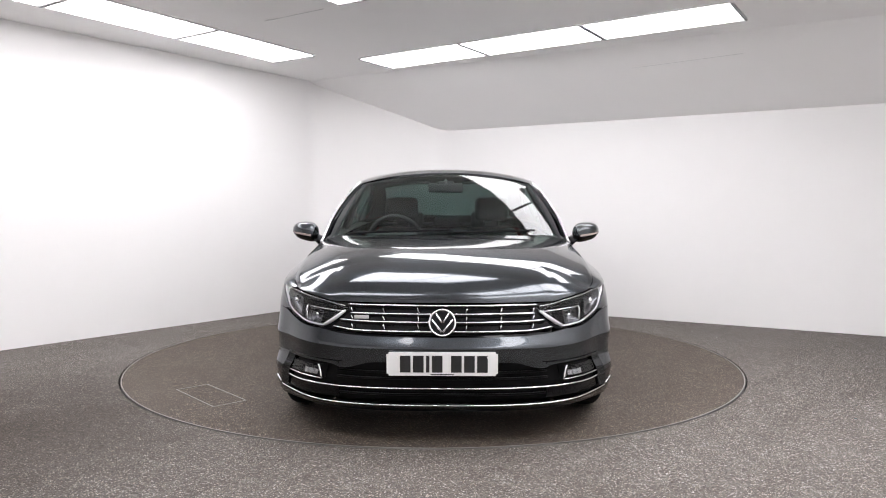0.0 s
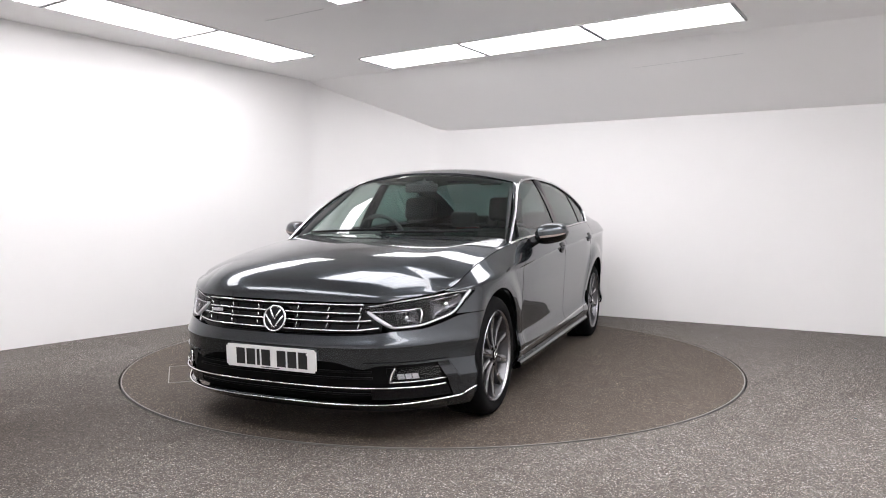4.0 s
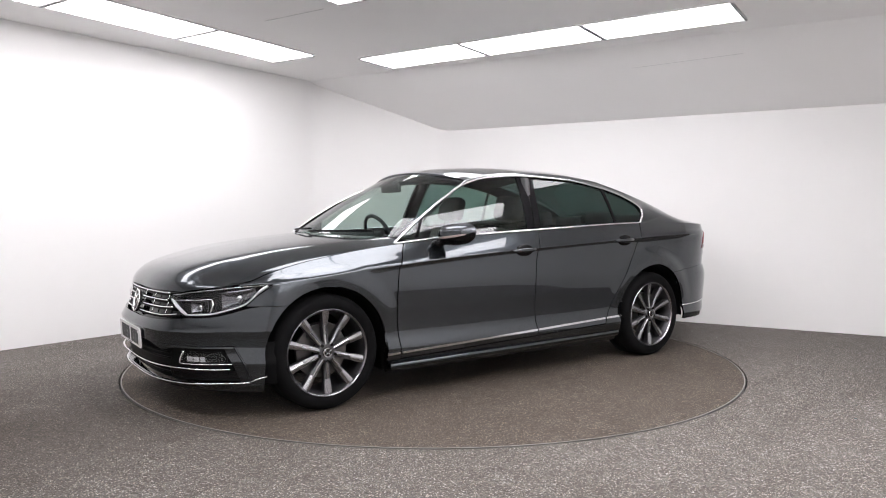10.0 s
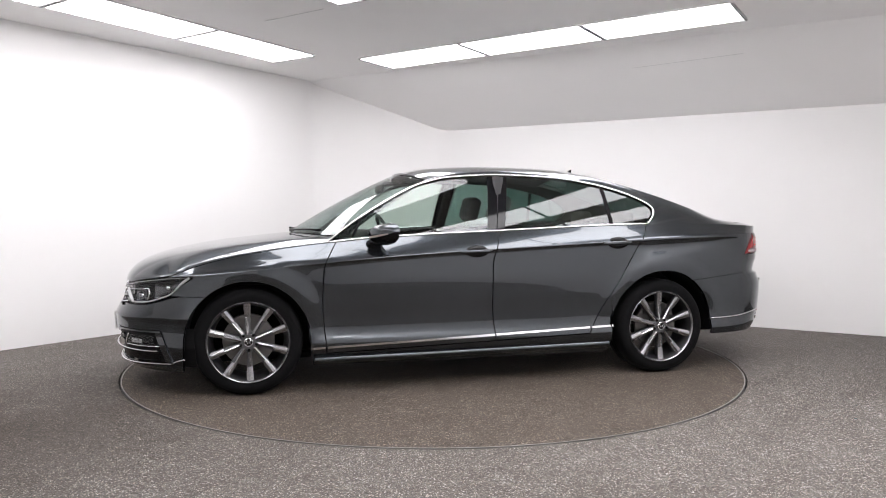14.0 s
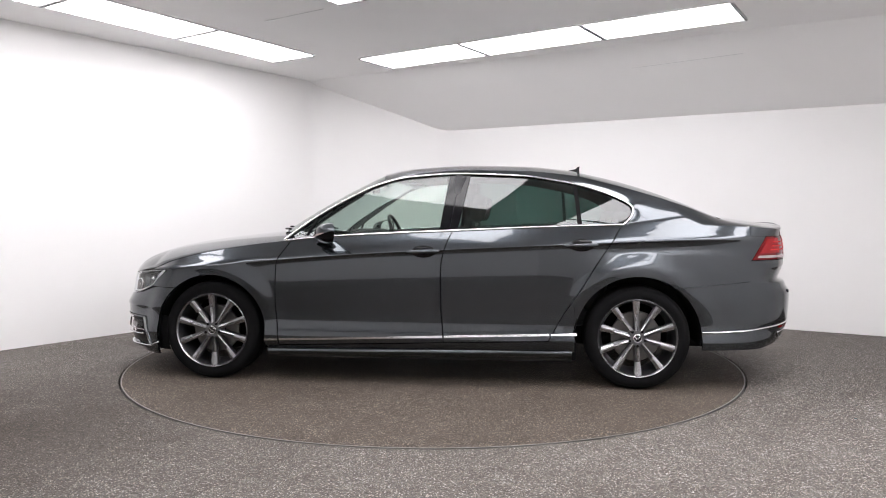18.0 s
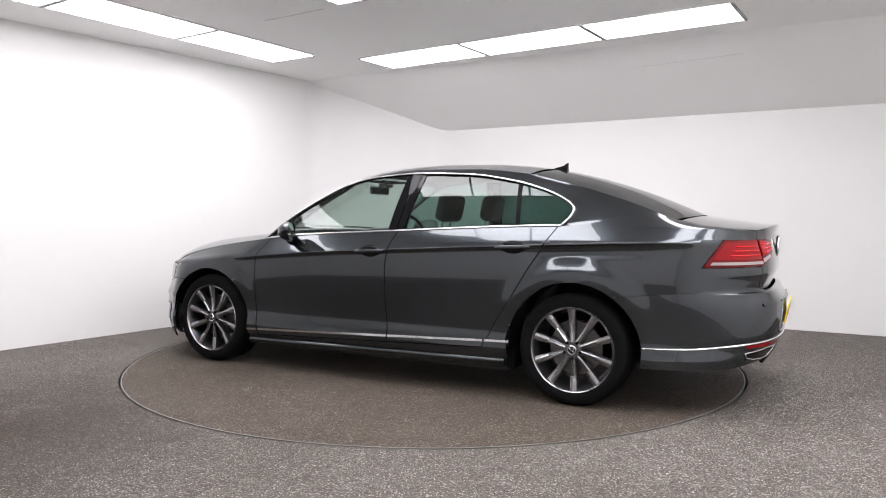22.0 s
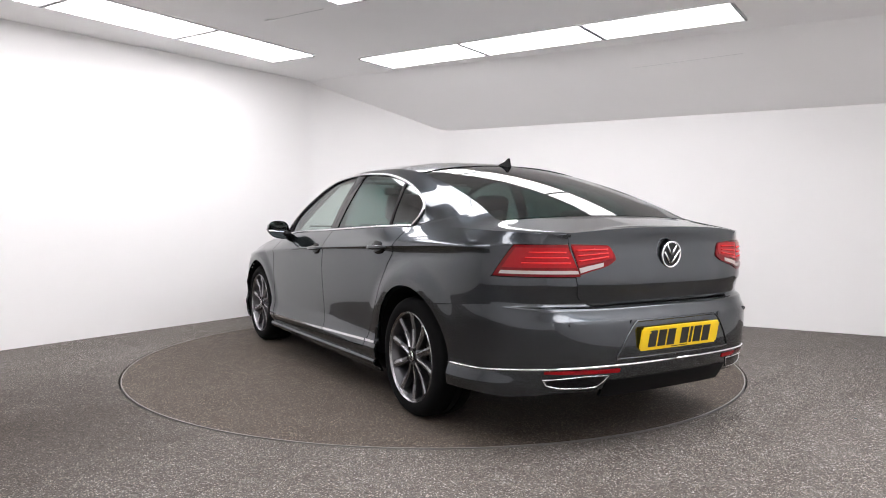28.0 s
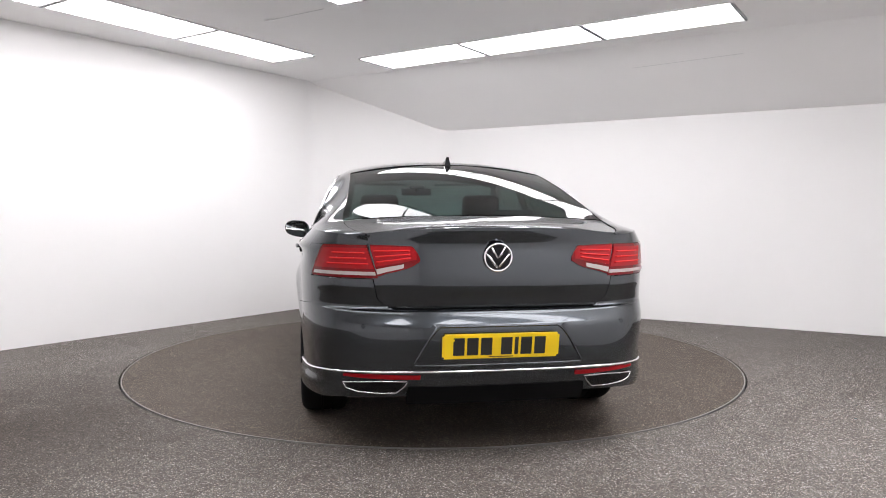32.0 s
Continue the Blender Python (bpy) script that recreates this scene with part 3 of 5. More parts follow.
wings, doors_f, doors_r, quarters = [], [], [], []
for side in (0, 1):
    wing = joined("front_wing", [
        flank(lambda z: float(gap_a(z)) + G, AXLE_F - ARCH_F, 0.24, lambda x: float(belt(x)) - 0.002, 8, 67, fold=True),
        flank(AXLE_F - ARCH_F, 1.638, arch_top(AXLE_F, ARCH_F), lambda x: float(belt(x)) - 0.002, 44, 34, us=cosine(44), fold=True),
        flank(1.638, 1.712, 0.6155, lambda x: float(belt(x)) - 0.002, 8, 14),
        flank(1.712, 1.84, 0.6155, lambda x: max(0.620, float(lamp_lo(x)) - 0.004), 10, 8),
        flank(1.712, 1.86, lambda x: float(lamp_up(x)) + 0.004, lambda x: max(float(belt(x)) - 0.002, float(lamp_up(x)) + 0.005), 10, 8)], MAT_PAINT, car, mirror=side == 1)
    wings.append(wing)
    df = sheet("front_door", flank(lambda z: float(gap_b(z)) + G, lambda z: float(gap_a(z)) - G, lambda x: float(sill_z(x)) - 0.035, lambda x: float(belt(x)) - 0.004, 44, 67, fold=True), MAT_PAINT, car, mirror=side == 1)
    dr = sheet("rear_door", flank(lambda z: float(gap_c(z)) + G, lambda z: float(gap_b(z)) - G, lambda x: float(sill_z(x)) - 0.035, lambda x: float(belt(x)) - 0.004, 44, 67, fold=True), MAT_PAINT, car, mirror=side == 1)
    doors_f.append(df)
    doors_r.append(dr)
    quarter = joined("rear_quarter", [
        flank(AXLE_R + ARCH_R, lambda z: max(AXLE_R + ARCH_R + 0.0005, float(gap_c(float(z))) - G), 0.24, 0.575, 12, 24),
        over_rear_arch(),
        flank(-2.085, AXLE_R - 0.214, lambda x: 0.655 + (x + 1.69) * -0.09 + 0.001, lambda x: float(belt(x)), 20, 46, fold=True)], MAT_PAINT, car, mirror=side == 1)
    quarters.append(quarter)
    sill = sheet("side_skirt", flank(AXLE_R + ARCH_R + 0.012, AXLE_F - ARCH_F - 0.012, 0.165, lambda x: float(sill_z(x)) - 0.042, 40, 10), MAT_PAINT, car, mirror=side == 1)

# ---- car: greenhouse lines ----
screen_base = curve((0.0, 1.10), (0.5, 1.02), (1.0, 0.80))     # x of the screen's foot by its way out
roof_mid = curve((0.33, 1.408), (0.17, 1.440), (-0.03, 1.457), (-0.28, 1.467), (-0.65, 1.461), (-0.90, 1.440), (-1.05, 1.418))


edge_x = curve((0.0, 0.80), (1.0, 0.24), (2.0, -1.0), (3.0, -1.93), (4.0, -2.34))
edge_z = curve(*[(0.80 - 0.56 * t, 0.968 + 0.43 * t - 0.06 * t * t) for t in (0, 0.2, 0.4, 0.6, 0.8, 1.0)], (0.0, 1.388), (-0.3, 1.405), (-0.65, 1.400), *[(-1.0 - 0.93 * t, 1.366 - 0.19 * t - 0.094 * t * t) for t in (0, 0.2, 0.4, 0.6, 0.8, 1.0)], (-2.15, 1.046), (-2.34, 1.024))
edge_y = curve((0.80, 0.765), (0.44, 0.668), (0.24, 0.620), (0.0, 0.600), (-0.5, 0.596), *[(-1.0 - 0.93 * t, 0.600 + 0.035 * t + 0.037 * t * t) for t in (0, 0.25, 0.5, 0.75, 1.0)], (-2.15, 0.652), (-2.27, 0.618), (-2.34, 0.580))


def frame_edge(s):
    """Upper edge of the side frame: up the screen's side, along the roof, down the rear window, along the boot. s from 0 to 4."""
    ex = edge_x(s)
    return np.stack([ex, edge_y(ex), edge_z(ex)], -1)


def pillar_y(x, z):
    """Half width of the rear pillar at x and height z: one convex section from the shoulder up to the rear window's edge."""
    zb, ze, ye = belt(x), edge_z(x), edge_y(x)
    yb = side_y(x, zb)
    chord = np.stack([ye - yb, ze - zb], -1)
    size = np.maximum(np.linalg.norm(chord, axis=-1), 1e-6)
    c = chord / size[..., None]
    k = np.interp(x, [-1.95, -1.35], [0.80, 0.0])[..., None]
    t0 = c * k + np.array([-0.64, 0.768]) * (1 - k)
    t0 = t0 / np.linalg.norm(t0, axis=-1, keepdims=True)
    t1 = 2 * np.sum(t0 * c, -1, keepdims=True) * c - t0

    def at(t):
        h = (1 + 2 * t) * (1 - t) ** 2, t * (1 - t) ** 2, t * t * (3 - 2 * t), t * t * (t - 1)
        return [h[0] * a + h[1] * size * t0[..., n] + h[2] * b + h[3] * size * t1[..., n] for n, a, b in ((0, yb, ye), (1, zb, ze))]
    lo, hi = np.zeros_like(x), np.ones_like(x)
    for _ in range(24):
        t = (lo + hi) / 2
        below = at(t)[1] < z
        lo, hi = np.where(below, t, lo), np.where(below, hi, t)
    return at((lo + hi) / 2)[0]


# outline of the side windows, from the front foot over the top to the tail and along the shoulder
window_x = curve((0.0, 0.92), (0.35, 0.73), (0.7, 0.50), (1.0, 0.28), (1.2, 0.08), (1.5, -0.25), (1.8, -0.65), (2.0, -0.95), (2.2, -1.16), (2.4, -1.315), (2.5, -1.362), (2.55, -1.372), (2.65, -1.362), (2.8, -1.31))
window_z = curve((0.92, 0.930), (0.73, 1.068), (0.50, 1.208), (0.28, 1.312), (0.08, 1.358), (-0.25, 1.378), (-0.65, 1.363), (-0.95, 1.318), (-1.16, 1.262), (-1.315, 1.195), (-1.362, 1.160), (-1.372, 1.140))
tail_z = curve((2.55, 1.140), (2.65, 1.105), (2.8, 1.045))


def glass_y(x, z):
    """Tumblehome of the side windows above the belt."""
    z0 = belt(x)
    h = np.maximum(z - z0, 0)
    return belt_w(x) - 0.012 - 0.36 * h - 0.42 * h * h


def window_line(s):
    s = np.asarray(s, float)
    x = window_x(s)
    z = np.where(s <= 2.55, window_z(x), tail_z(s))
    return np.stack([x, glass_y(x, z), z], -1)


def side_frame(mirror):
    ss = np.concatenate([np.linspace(0, 2.8, 110), np.linspace(2.8, 4.0, 40)[1:]])
    low = np.zeros((len(ss), 3))
    m = ss <= 2.8
    low[m] = window_line(ss[m])
    u = (ss[~m] - 2.8) / 1.2
    xb = -1.31 + u * (-2.335 + 1.31)
    low[~m] = np.stack([xb, side_y(xb, belt(xb)) - 0.0, belt(xb)], -1)
    es = curve((0.0, 0.0), (0.35, 0.36), (0.7, 0.72), (1.0, 1.0), (1.2, 1.2), (1.5, 1.44), (1.8, 1.72), (2.0, 1.95), (2.2, 2.16), (2.4, 2.38), (2.55, 2.56), (2.8, 2.84), (3.0, 2.92), (3.3, 3.05), (4.0, 4.0))(ss)
    hi = frame_edge(es)
    back = np.clip((ss - 1.7) / 0.6, 0, 1)
    back = back * back * (3 - 2 * back)
    fall_lo = low[:, 1] - pillar_y(low[:, 0], low[:, 2])
    g = np.zeros((len(ss), 18, 3))
    for j, v in enumerate(np.linspace(0, 1, 18)):
        p = low * (1 - v) + hi * v
        bulge = 0.15 * np.linalg.norm(hi - low, axis=1) * v * (1 - v) * (1 - back)
        p[:, 2] += bulge * 0.55
        swept = pillar_y(p[:, 0], p[:, 2]) + fall_lo * (1 - v) ** 2
        p[:, 1] = (p[:, 1] + bulge * 0.75) * (1 - back) + swept * back
        g[:, j] = p
    return sheet("side_frame", g, MAT_PAINT, car, "painted window frame running into the rear pillar", mirror=mirror)


for side in (0, 1):
    side_frame(side == 1)


def across(edge, mid_z, ss, nv=33, power=2.4, mid_x=None, bow=2.0):
    """A crowned panel between the left edge and its mirror: mid_z, mid_x along the middle."""
    e = edge(ss)
    g = np.zeros((len(ss), nv, 3))
    for j, a in enumerate(np.linspace(-1, 1, nv)):
        k = 1 - abs(a) ** power
        g[:, j, 1] = e[:, 1] * a
        g[:, j, 0] = e[:, 0] + ((mid_x(ss) - e[:, 0]) * (1 - abs(a) ** bow) if mid_x else 0)
        g[:, j, 2] = e[:, 2] + (mid_z(ss) - e[:, 2]) * k
    return g


# roof between the two glass edges
ss = np.linspace(0.995, 2.03, 50)
roof_mx = curve((0.9, 0.40), (1.0, 0.335), (1.3, 0.03), (2.0, -1.02), (2.1, -1.1))
sheet("roof", across(frame_edge, lambda s: roof_mid(roof_mx(s)), ss, mid_x=roof_mx), MAT_PAINT, car)

# screens
def screen_mx(s):
    return 1.12 - 0.775 * s


def screen_mz(s):
    return 0.985 + 0.50 * s - 0.083 * s * s


sheet("windscreen", across(frame_edge, screen_mz, np.linspace(-0.0, 0.985, 30), nv=49, power=1.95, mid_x=screen_mx, bow=1.75), MAT_SCREEN, car, "raked clear windscreen", depth=0.004, proud=-0.003)
def rear_mx(s):
    return -1.03 - 0.97 * (s - 2)


def rear_mz(s):
    return 1.422 - 0.17 * (s - 2) - 0.15 * (s - 2) ** 2


sheet("rear_window", across(frame_edge, rear_mz, np.linspace(2.045, 2.99, 30), power=2.0, mid_x=rear_mx), MAT_REARGLASS, car, "dark tinted rear window", depth=0.004, proud=-0.003)

# bonnet
bonnet_mid = curve((1.12, 0.978), (1.36, 0.955), (1.66, 0.918), (1.91, 0.868), (2.05, 0.825), (2.12, 0.790), (2.16, 0.752), (2.182, 0.718), (2.19, 0.688))


def nose_edge(y):
    """The bonnet's front edge at y: over the grille in the middle, over the lamps further out."""
    x, z = 2.15, 0.690
    for _ in range(12):
        w = float(side_w(x, z))
        x = max(1.865, front_x0 + (float(nose(z)) - front_x0) * max(0.0, 1 - (y / w) ** 3) ** (1 / float(nose_n(z))))
        z = max(float(lamp_up(x)) + 0.005, 0.685)
    return x, z


def bonnet():
    """A gently crowned middle between two creases that run from the screen's corners to the grille, falling off outside them."""
    half = np.concatenate([np.linspace(0, 0.5, 16), np.linspace(0.5, 0.98, 44)[1:], [1.0]])
    across_a = np.concatenate([-half[::-1], half[1:]])
    nb = 64
    g = np.zeros((len(across_a), nb, 3))
    foot = float(screen_base(1.0)) + 0.015
    tip = float(side_y(1.865, belt(1.865) - 0.002)) - 0.0025
    for i, a in enumerate(across_a):
        aa = abs(float(a))
        xb = float(screen_base(aa)) + 0.015
        xf, zf = nose_edge(aa * tip)
        z1 = 0.0
        column = []
        for b in 1 - (1 - np.linspace(0, 1, nb)) ** 1.5:
            b = float(b)
            x = xb + (xf - xb) * b
            mid = float(bonnet_mid(1.12 + 1.07 * b))
            rim = float(belt(foot + (1.865 - foot) * b))
            ac, e = 0.84 - 0.19 * b, 0.022
            over = (aa - ac + math.sqrt((aa - ac) ** 2 + e * e)) / 2
            full = (1 - ac + math.sqrt((1 - ac) ** 2 + e * e)) / 2
            f = 0.46 * aa * aa + 0.54 * (over / full) ** 1.08
            z1 = mid + (rim - mid) * f
            yE = float(side_y(min(x, 1.865), belt(min(x, 1.865)) - 0.002)) - 0.0025
            column.append((x, a * yE, z1, b))
        for j, (x, y, z, b) in enumerate(column):
            g[i, j] = (x, y, z + (zf - z1) * b ** 6 * (1 - aa ** 12))
    return sheet("bonnet", g, MAT_PAINT, car, "long sculpted grey bonnet with two long creases")


bonnet()

# boot: deck and face in one lid
deck_x = curve((0.0, -2.02), (1.0, -1.955))


def boot():
    na, nb = 49, 16
    deck = np.zeros((na, nb, 3))
    for i, a in enumerate(np.linspace(-1, 1, na)):
        for j, b in enumerate(np.linspace(0, 1, nb)):
            x0 = float(deck_x(abs(a)))
            xe = -2.426 + 0.084 * abs(a) ** 2.5
            x = x0 + (xe - x0) * b
            s = 3.0 + (x + 1.93) / (-0.41)
            e = frame_edge(np.array([min(4.0, max(2.9, s))]))[0]
            mid = 1.100 - 0.060 * b + 0.010 * max(0, b - 0.75) * 4 * (1 - abs(a) ** 4)
            k = 1 - abs(a) ** 2.6
            deck[i, j] = (x, a * (e[1] - 0.003), e[2] + (mid - e[2]) * k)
    face = np.zeros((na, 18, 3))
    for i, a in enumerate(np.linspace(-1, 1, na)):
        top = deck[i, -1]
        for j, v in enumerate(np.linspace(0, 1, 18)):
            z = top[2] + (0.690 - top[2]) * v
            y = a * ((0.580 - 0.003) * (1 - v / 0.62) + 0.549 * v / 0.62) if v < 0.62 else a * (0.549 - (v - 0.62) * 0.07 - 0.06 * max(0, (v - 0.85) / 0.15) ** 2)
            w = float(side_w(-2.2, z))
            x = rear_x0 + (float(tail(min(z, 1.0))) - rear_x0) * max(0.0, 1 - (abs(y) / w) ** 3.4) ** (1 / TAIL_N)
            f = min(1, v * 5)
            face[i, j] = (top[0] * (1 - f) + x * f, y, z)
    return joined("boot_lid", [deck, face], MAT_PAINT, car, "short boot lid with a lipped rear edge")


boot()


# ---- car: nose ----
def arch_x(z):
    return AXLE_F + (math.sqrt(max(0.0, ARCH_F ** 2 - (z - WHEEL_Z) ** 2)) if z > WHEEL_Z else ARCH_F)


def arch_xr(z):
    return AXLE_R - (math.sqrt(max(0.0, ARCH_R ** 2 - (z - WHEEL_Z) ** 2)) if z > WHEEL_Z else ARCH_R)


def skin(where, q0, q1, z0, z1, nu=40, nv=12):
    """A patch of nose or tail: q bounds by height, height bounds by q."""
    g = np.zeros((nu, nv, 3))
    for i, u in enumerate(np.linspace(0, 1, nu)):
        for j, v in enumerate(np.linspace(0, 1, nv)):
            z = 0.45
            for _ in range(6):
                qa = q0(z) if callable(q0) else q0
                qb = q1(z) if callable(q1) else q1
                q = qa + (qb - qa) * u
                za = z0(q) if callable(z0) else z0
                zb = z1(q) if callable(z1) else z1
                z = za + (zb - za) * v
            g[i, j, :2] = (q, z)
    x, y, z = where(g[..., 0], g[..., 1])
    return np.stack([x, y, z], -1)


def front_line(points, n=60):
    """A line on the nose through (y, z) knots."""
    f = curve(*points)
    out = []
    for y in np.linspace(points[0][0], points[-1][0], n):
        z = float(f(y))
        out.append([float(c) for c in front_at(front_q(y), z)])
    return np.array(out)


def side_q(z):
    return front_qx(arch_x(z), z)


intake_top = curve((0.0, 0.415), (0.35, 0.405), (0.50, 0.372), (0.56, 0.386), (0.75, 0.397), (0.95, 0.397))
bumper_top = curve((2.25, 0.520), (2.16, 0.532), (2.10, 0.546), (2.015, 0.552), (1.92, 0.577), (1.848, 0.604), (1.79, 0.612), (1.5, 0.612))


def q_to_y(q):
    return 0.905 * math.sin(abs(q) * math.pi / 2) ** (2 / 3)


def slant_q(z):
    """Outer end of the fog opening, leaning outwards as it goes down."""
    return front_qx(1.905 - (0.397 - z) * 0.42, z)


def lip_low(q):
    return 0.150 + 0.012 * abs(q)


joined("front_bumper", [
    skin(front_at, lambda z: -side_q(z), side_q, lambda q: float(intake_top(q_to_y(q))), lambda q: float(bumper_top(float(front_at(q, 0.55)[0]))), 110, 18),
    skin(front_at, slant_q, side_q, 0.212, 0.397, 14, 14),
    skin(front_at, lambda z: -slant_q(z), lambda z: -side_q(z), 0.212, 0.397, 14, 14),
    skin(front_at, lambda z: -side_q(z), side_q, lip_low, lambda q: 0.193 + 0.012 * abs(q) + 0.036 * max(0.0, (abs(q) - 0.62) / 0.2) ** 2 * (abs(q) < 0.82) + 0.036 * (abs(q) >= 0.82), 110, 8)], MAT_PAINT, car, "deep sport front bumper with black intakes")
sheet("lower_intake", skin(front_at, -0.80, 0.80, 0.18, 0.42, 70, 10), MAT_BLACK, car, "black lower intake", proud=-0.035, depth=0.004)
for z in (0.245, 0.325, 0.355):
    tube("intake_slat", front_line([(-0.52, z), (0.0, z), (0.52, z)], 40) + np.array([-0.026, 0, 0]), 0.0055, MAT_BLACK, car)
def nose_path(points, n=60):
    """A line on the nose through (x, z) knots, from the middle outwards."""
    f = curve(*points)
    qa, qb = 0.0, front_qx(points[-1][0], points[-1][1])
    out = []
    for q in np.linspace(qa, qb, n):
        z = points[0][1]
        for _ in range(6):
            z = float(f(float(front_at(q, z)[0])))
        out.append([float(c) for c in front_at(q, z)])
    return np.array(out)


for k in (False, True):
    tube("chrome_strip", nose_path([(2.240, 0.283), (2.117, 0.281), (1.996, 0.279), (1.945, 0.281), (1.925, 0.283)]), 0.0043, MAT_CHROME, car, "thin bright chrome bumper strip", flat=1.3, mirror=k)
    tube("chrome_strip", nose_path([(2.210, 0.196), (2.107, 0.197), (1.965, 0.204), (1.845, 0.210), (1.809, 0.228), (1.763, 0.243)], 80), 0.0043, MAT_CHROME, car, "thin bright chrome bumper strip", flat=1.3, mirror=k)

# grille: gloss black back, four bars, short ticks
sheet("grille_back", skin(front_at, -front_q(0.56), front_q(0.56), 0.515, 0.690, 50, 8), MAT_GLOSSBLACK, car, "gloss black radiator grille", proud=-0.028, depth=0.003)
for z, reach, lift in ((0.672, 0.462, 0.0), (0.632, 0.452, 0.0), (0.594, 0.505, 0.004), (0.551, 0.545, 0.012)):
    tube("grille_bar", front_line([(-reach, z + lift), (-reach * 0.76, z), (0.0, z - 0.002), (reach * 0.76, z), (reach, z + lift)], 60) + np.array([-0.004, 0, 0]), 0.0046, MAT_CHROME, car, "bright chrome grille bar", flat=1.1)
    tube("grille_slat", front_line([(-reach, z - 0.012 + lift), (0.0, z - 0.014), (reach, z - 0.012 + lift)], 50) + np.array([-0.020, 0, 0]), 0.008, MAT_BLACK, car)
for y in (0.115, 0.285, 0.445):
    for k in (1, -1):
        for za, zb in ((0.628, 0.668), (0.590, 0.628), (0.552, 0.590)):
            p0 = np.array([float(c) for c in front_at(front_q(k * (y - 0.004)), za)])
            p1 = np.array([float(c) for c in front_at(front_q(k * (y + 0.010)), zb)])
            mid = (p0 + p1) / 2
            tube("grille_tick", np.array([mid + (p0 - mid) * 0.55, mid, mid + (p1 - mid) * 0.55]) + np.array([-0.010, 0, 0]), 0.0032, MAT_CHROME, car, up=(1, 0, 0), sides=6)
bm = bmesh.new()
box(bm, (2.160, -0.425, 0.605), (2.168, -0.355, 0.622))
solid("grille_mark", bm, MAT_SATIN, car, "small silver trim mark on the grille")


def badge(x, z, facing, radius, tilt):
    """Round chrome badge: ring, dark disc and two plain chevrons of slanting bars."""
    root = tagged(new("badge"), kind="")
    root.parent, root["label"] = car, "round chrome badge on a dark disc"
    root.matrix_basis = Matrix.Translation(CAR_AT) @ pose(x, 0, z) @ pose(0, 0, 0, 0, 90 * facing - tilt * facing, 0)
    n = 40
    ring = np.array([(radius * 0.93 * math.cos(2 * math.pi * i / n), radius * 0.93 * math.sin(2 * math.pi * i / n), 0.006) for i in range(n)])
    tube("ring", ring, radius * 0.085, MAT_CHROME, root, closed=True)
    bm = bmesh.new()
    bmesh.ops.create_cone(bm, cap_ends=True, segments=40, radius1=radius, radius2=radius * 0.94, depth=0.012)
    solid("disc", bm, MAT_GLOSSBLACK, root)
    for side in (1, -1):
        for (u0, v0), (u1, v1) in (((-0.68, 0.46), (0.02, 0.05)), ((-0.22, 0.74), (0.66, 0.06))):
            a, b = np.array([u0 * radius * facing, side * v0 * radius, 0.008]), np.array([u1 * radius * facing, side * v1 * radius, 0.008])
            tube("bar", np.array([a, (a + b) / 2, b]), radius * 0.085, MAT_CHROME, root, sides=6)
    return root


badge(2.212, 0.592, 1, 0.066, 12)


def plate(x, z, facing, mat, label, tilt):
    """Number plate with its characters as plain bars."""
    root = new("number_plate")
    root.parent, root["label"] = car, label
    root.matrix_basis = Matrix.Translation(CAR_AT) @ pose(x, 0, z, 0, tilt, 0)
    bm = bmesh.new()
    vs = box(bm, (-0.004, -0.262, -0.056), (0.004, 0.262, 0.056))
    bmesh.ops.bevel(bm, geom=[e for e in bm.edges if abs(e.verts[0].co.x - e.verts[1].co.x) > 0.004], offset=0.010, segments=3, affect="EDGES")
    solid("plate_board", bm, mat, root)
    y = -0.199
    for i in range(7):
        bm = bmesh.new()
        w = 0.016 if i == 2 else 0.050
        box(bm, (0.0035 * facing, y, -0.040), (0.0058 * facing, y + w, 0.040))
        solid("character_bar", bm, MAT_INK, root)
        y += w + (0.040 if i == 3 else 0.0115)
    for yy in (-0.215, 0.215):
        bm = bmesh.new()
        bmesh.ops.create_cone(bm, cap_ends=True, segments=12, radius1=0.006, radius2=0.005, depth=0.004, matrix=pose(0.006 * facing, yy, 0.032, 0, 90, 0))
        solid("screw_cap", bm, mat, root)
    bm = bmesh.new()
    box(bm, (0.0035 * facing, -0.055, -0.051), (0.005 * facing, 0.055, -0.047))
    solid("maker_bar", bm, MAT_INK, root)
    return root


plate(2.2555, 0.404, 1, MAT_PLATEW, "white front number plate with black character bars", 3)


MAT_DIMCHROME = material("dim_reflector_chrome", (0.15, 0.15, 0.16), 0.14, 1.0)


# headlamps: dark bowl, two reflector units, bright guide strips, clear lens
def lamp_patch(x0, x1, f0, f1, nu=24, nv=8):
    """Part of the headlamp between two lines, as shares of its height."""
    return flank(x0, x1, lambda x: float(lamp_lo(x)) + (float(lamp_up(x)) - float(lamp_lo(x))) * (f0(x) if callable(f0) else f0), lambda x: float(lamp_lo(x)) + (float(lamp_up(x)) - float(lamp_lo(x))) * (f1(x) if callable(f1) else f1), nu, nv)


def on_flank(x, z, inset=0.0):
    return np.array([x - inset * 0.6, float(side_y(x, z)) - inset * 0.6, z])


def lamp_share(x, f):
    return float(lamp_lo(x)) + (float(lamp_up(x)) - float(lamp_lo(x))) * f


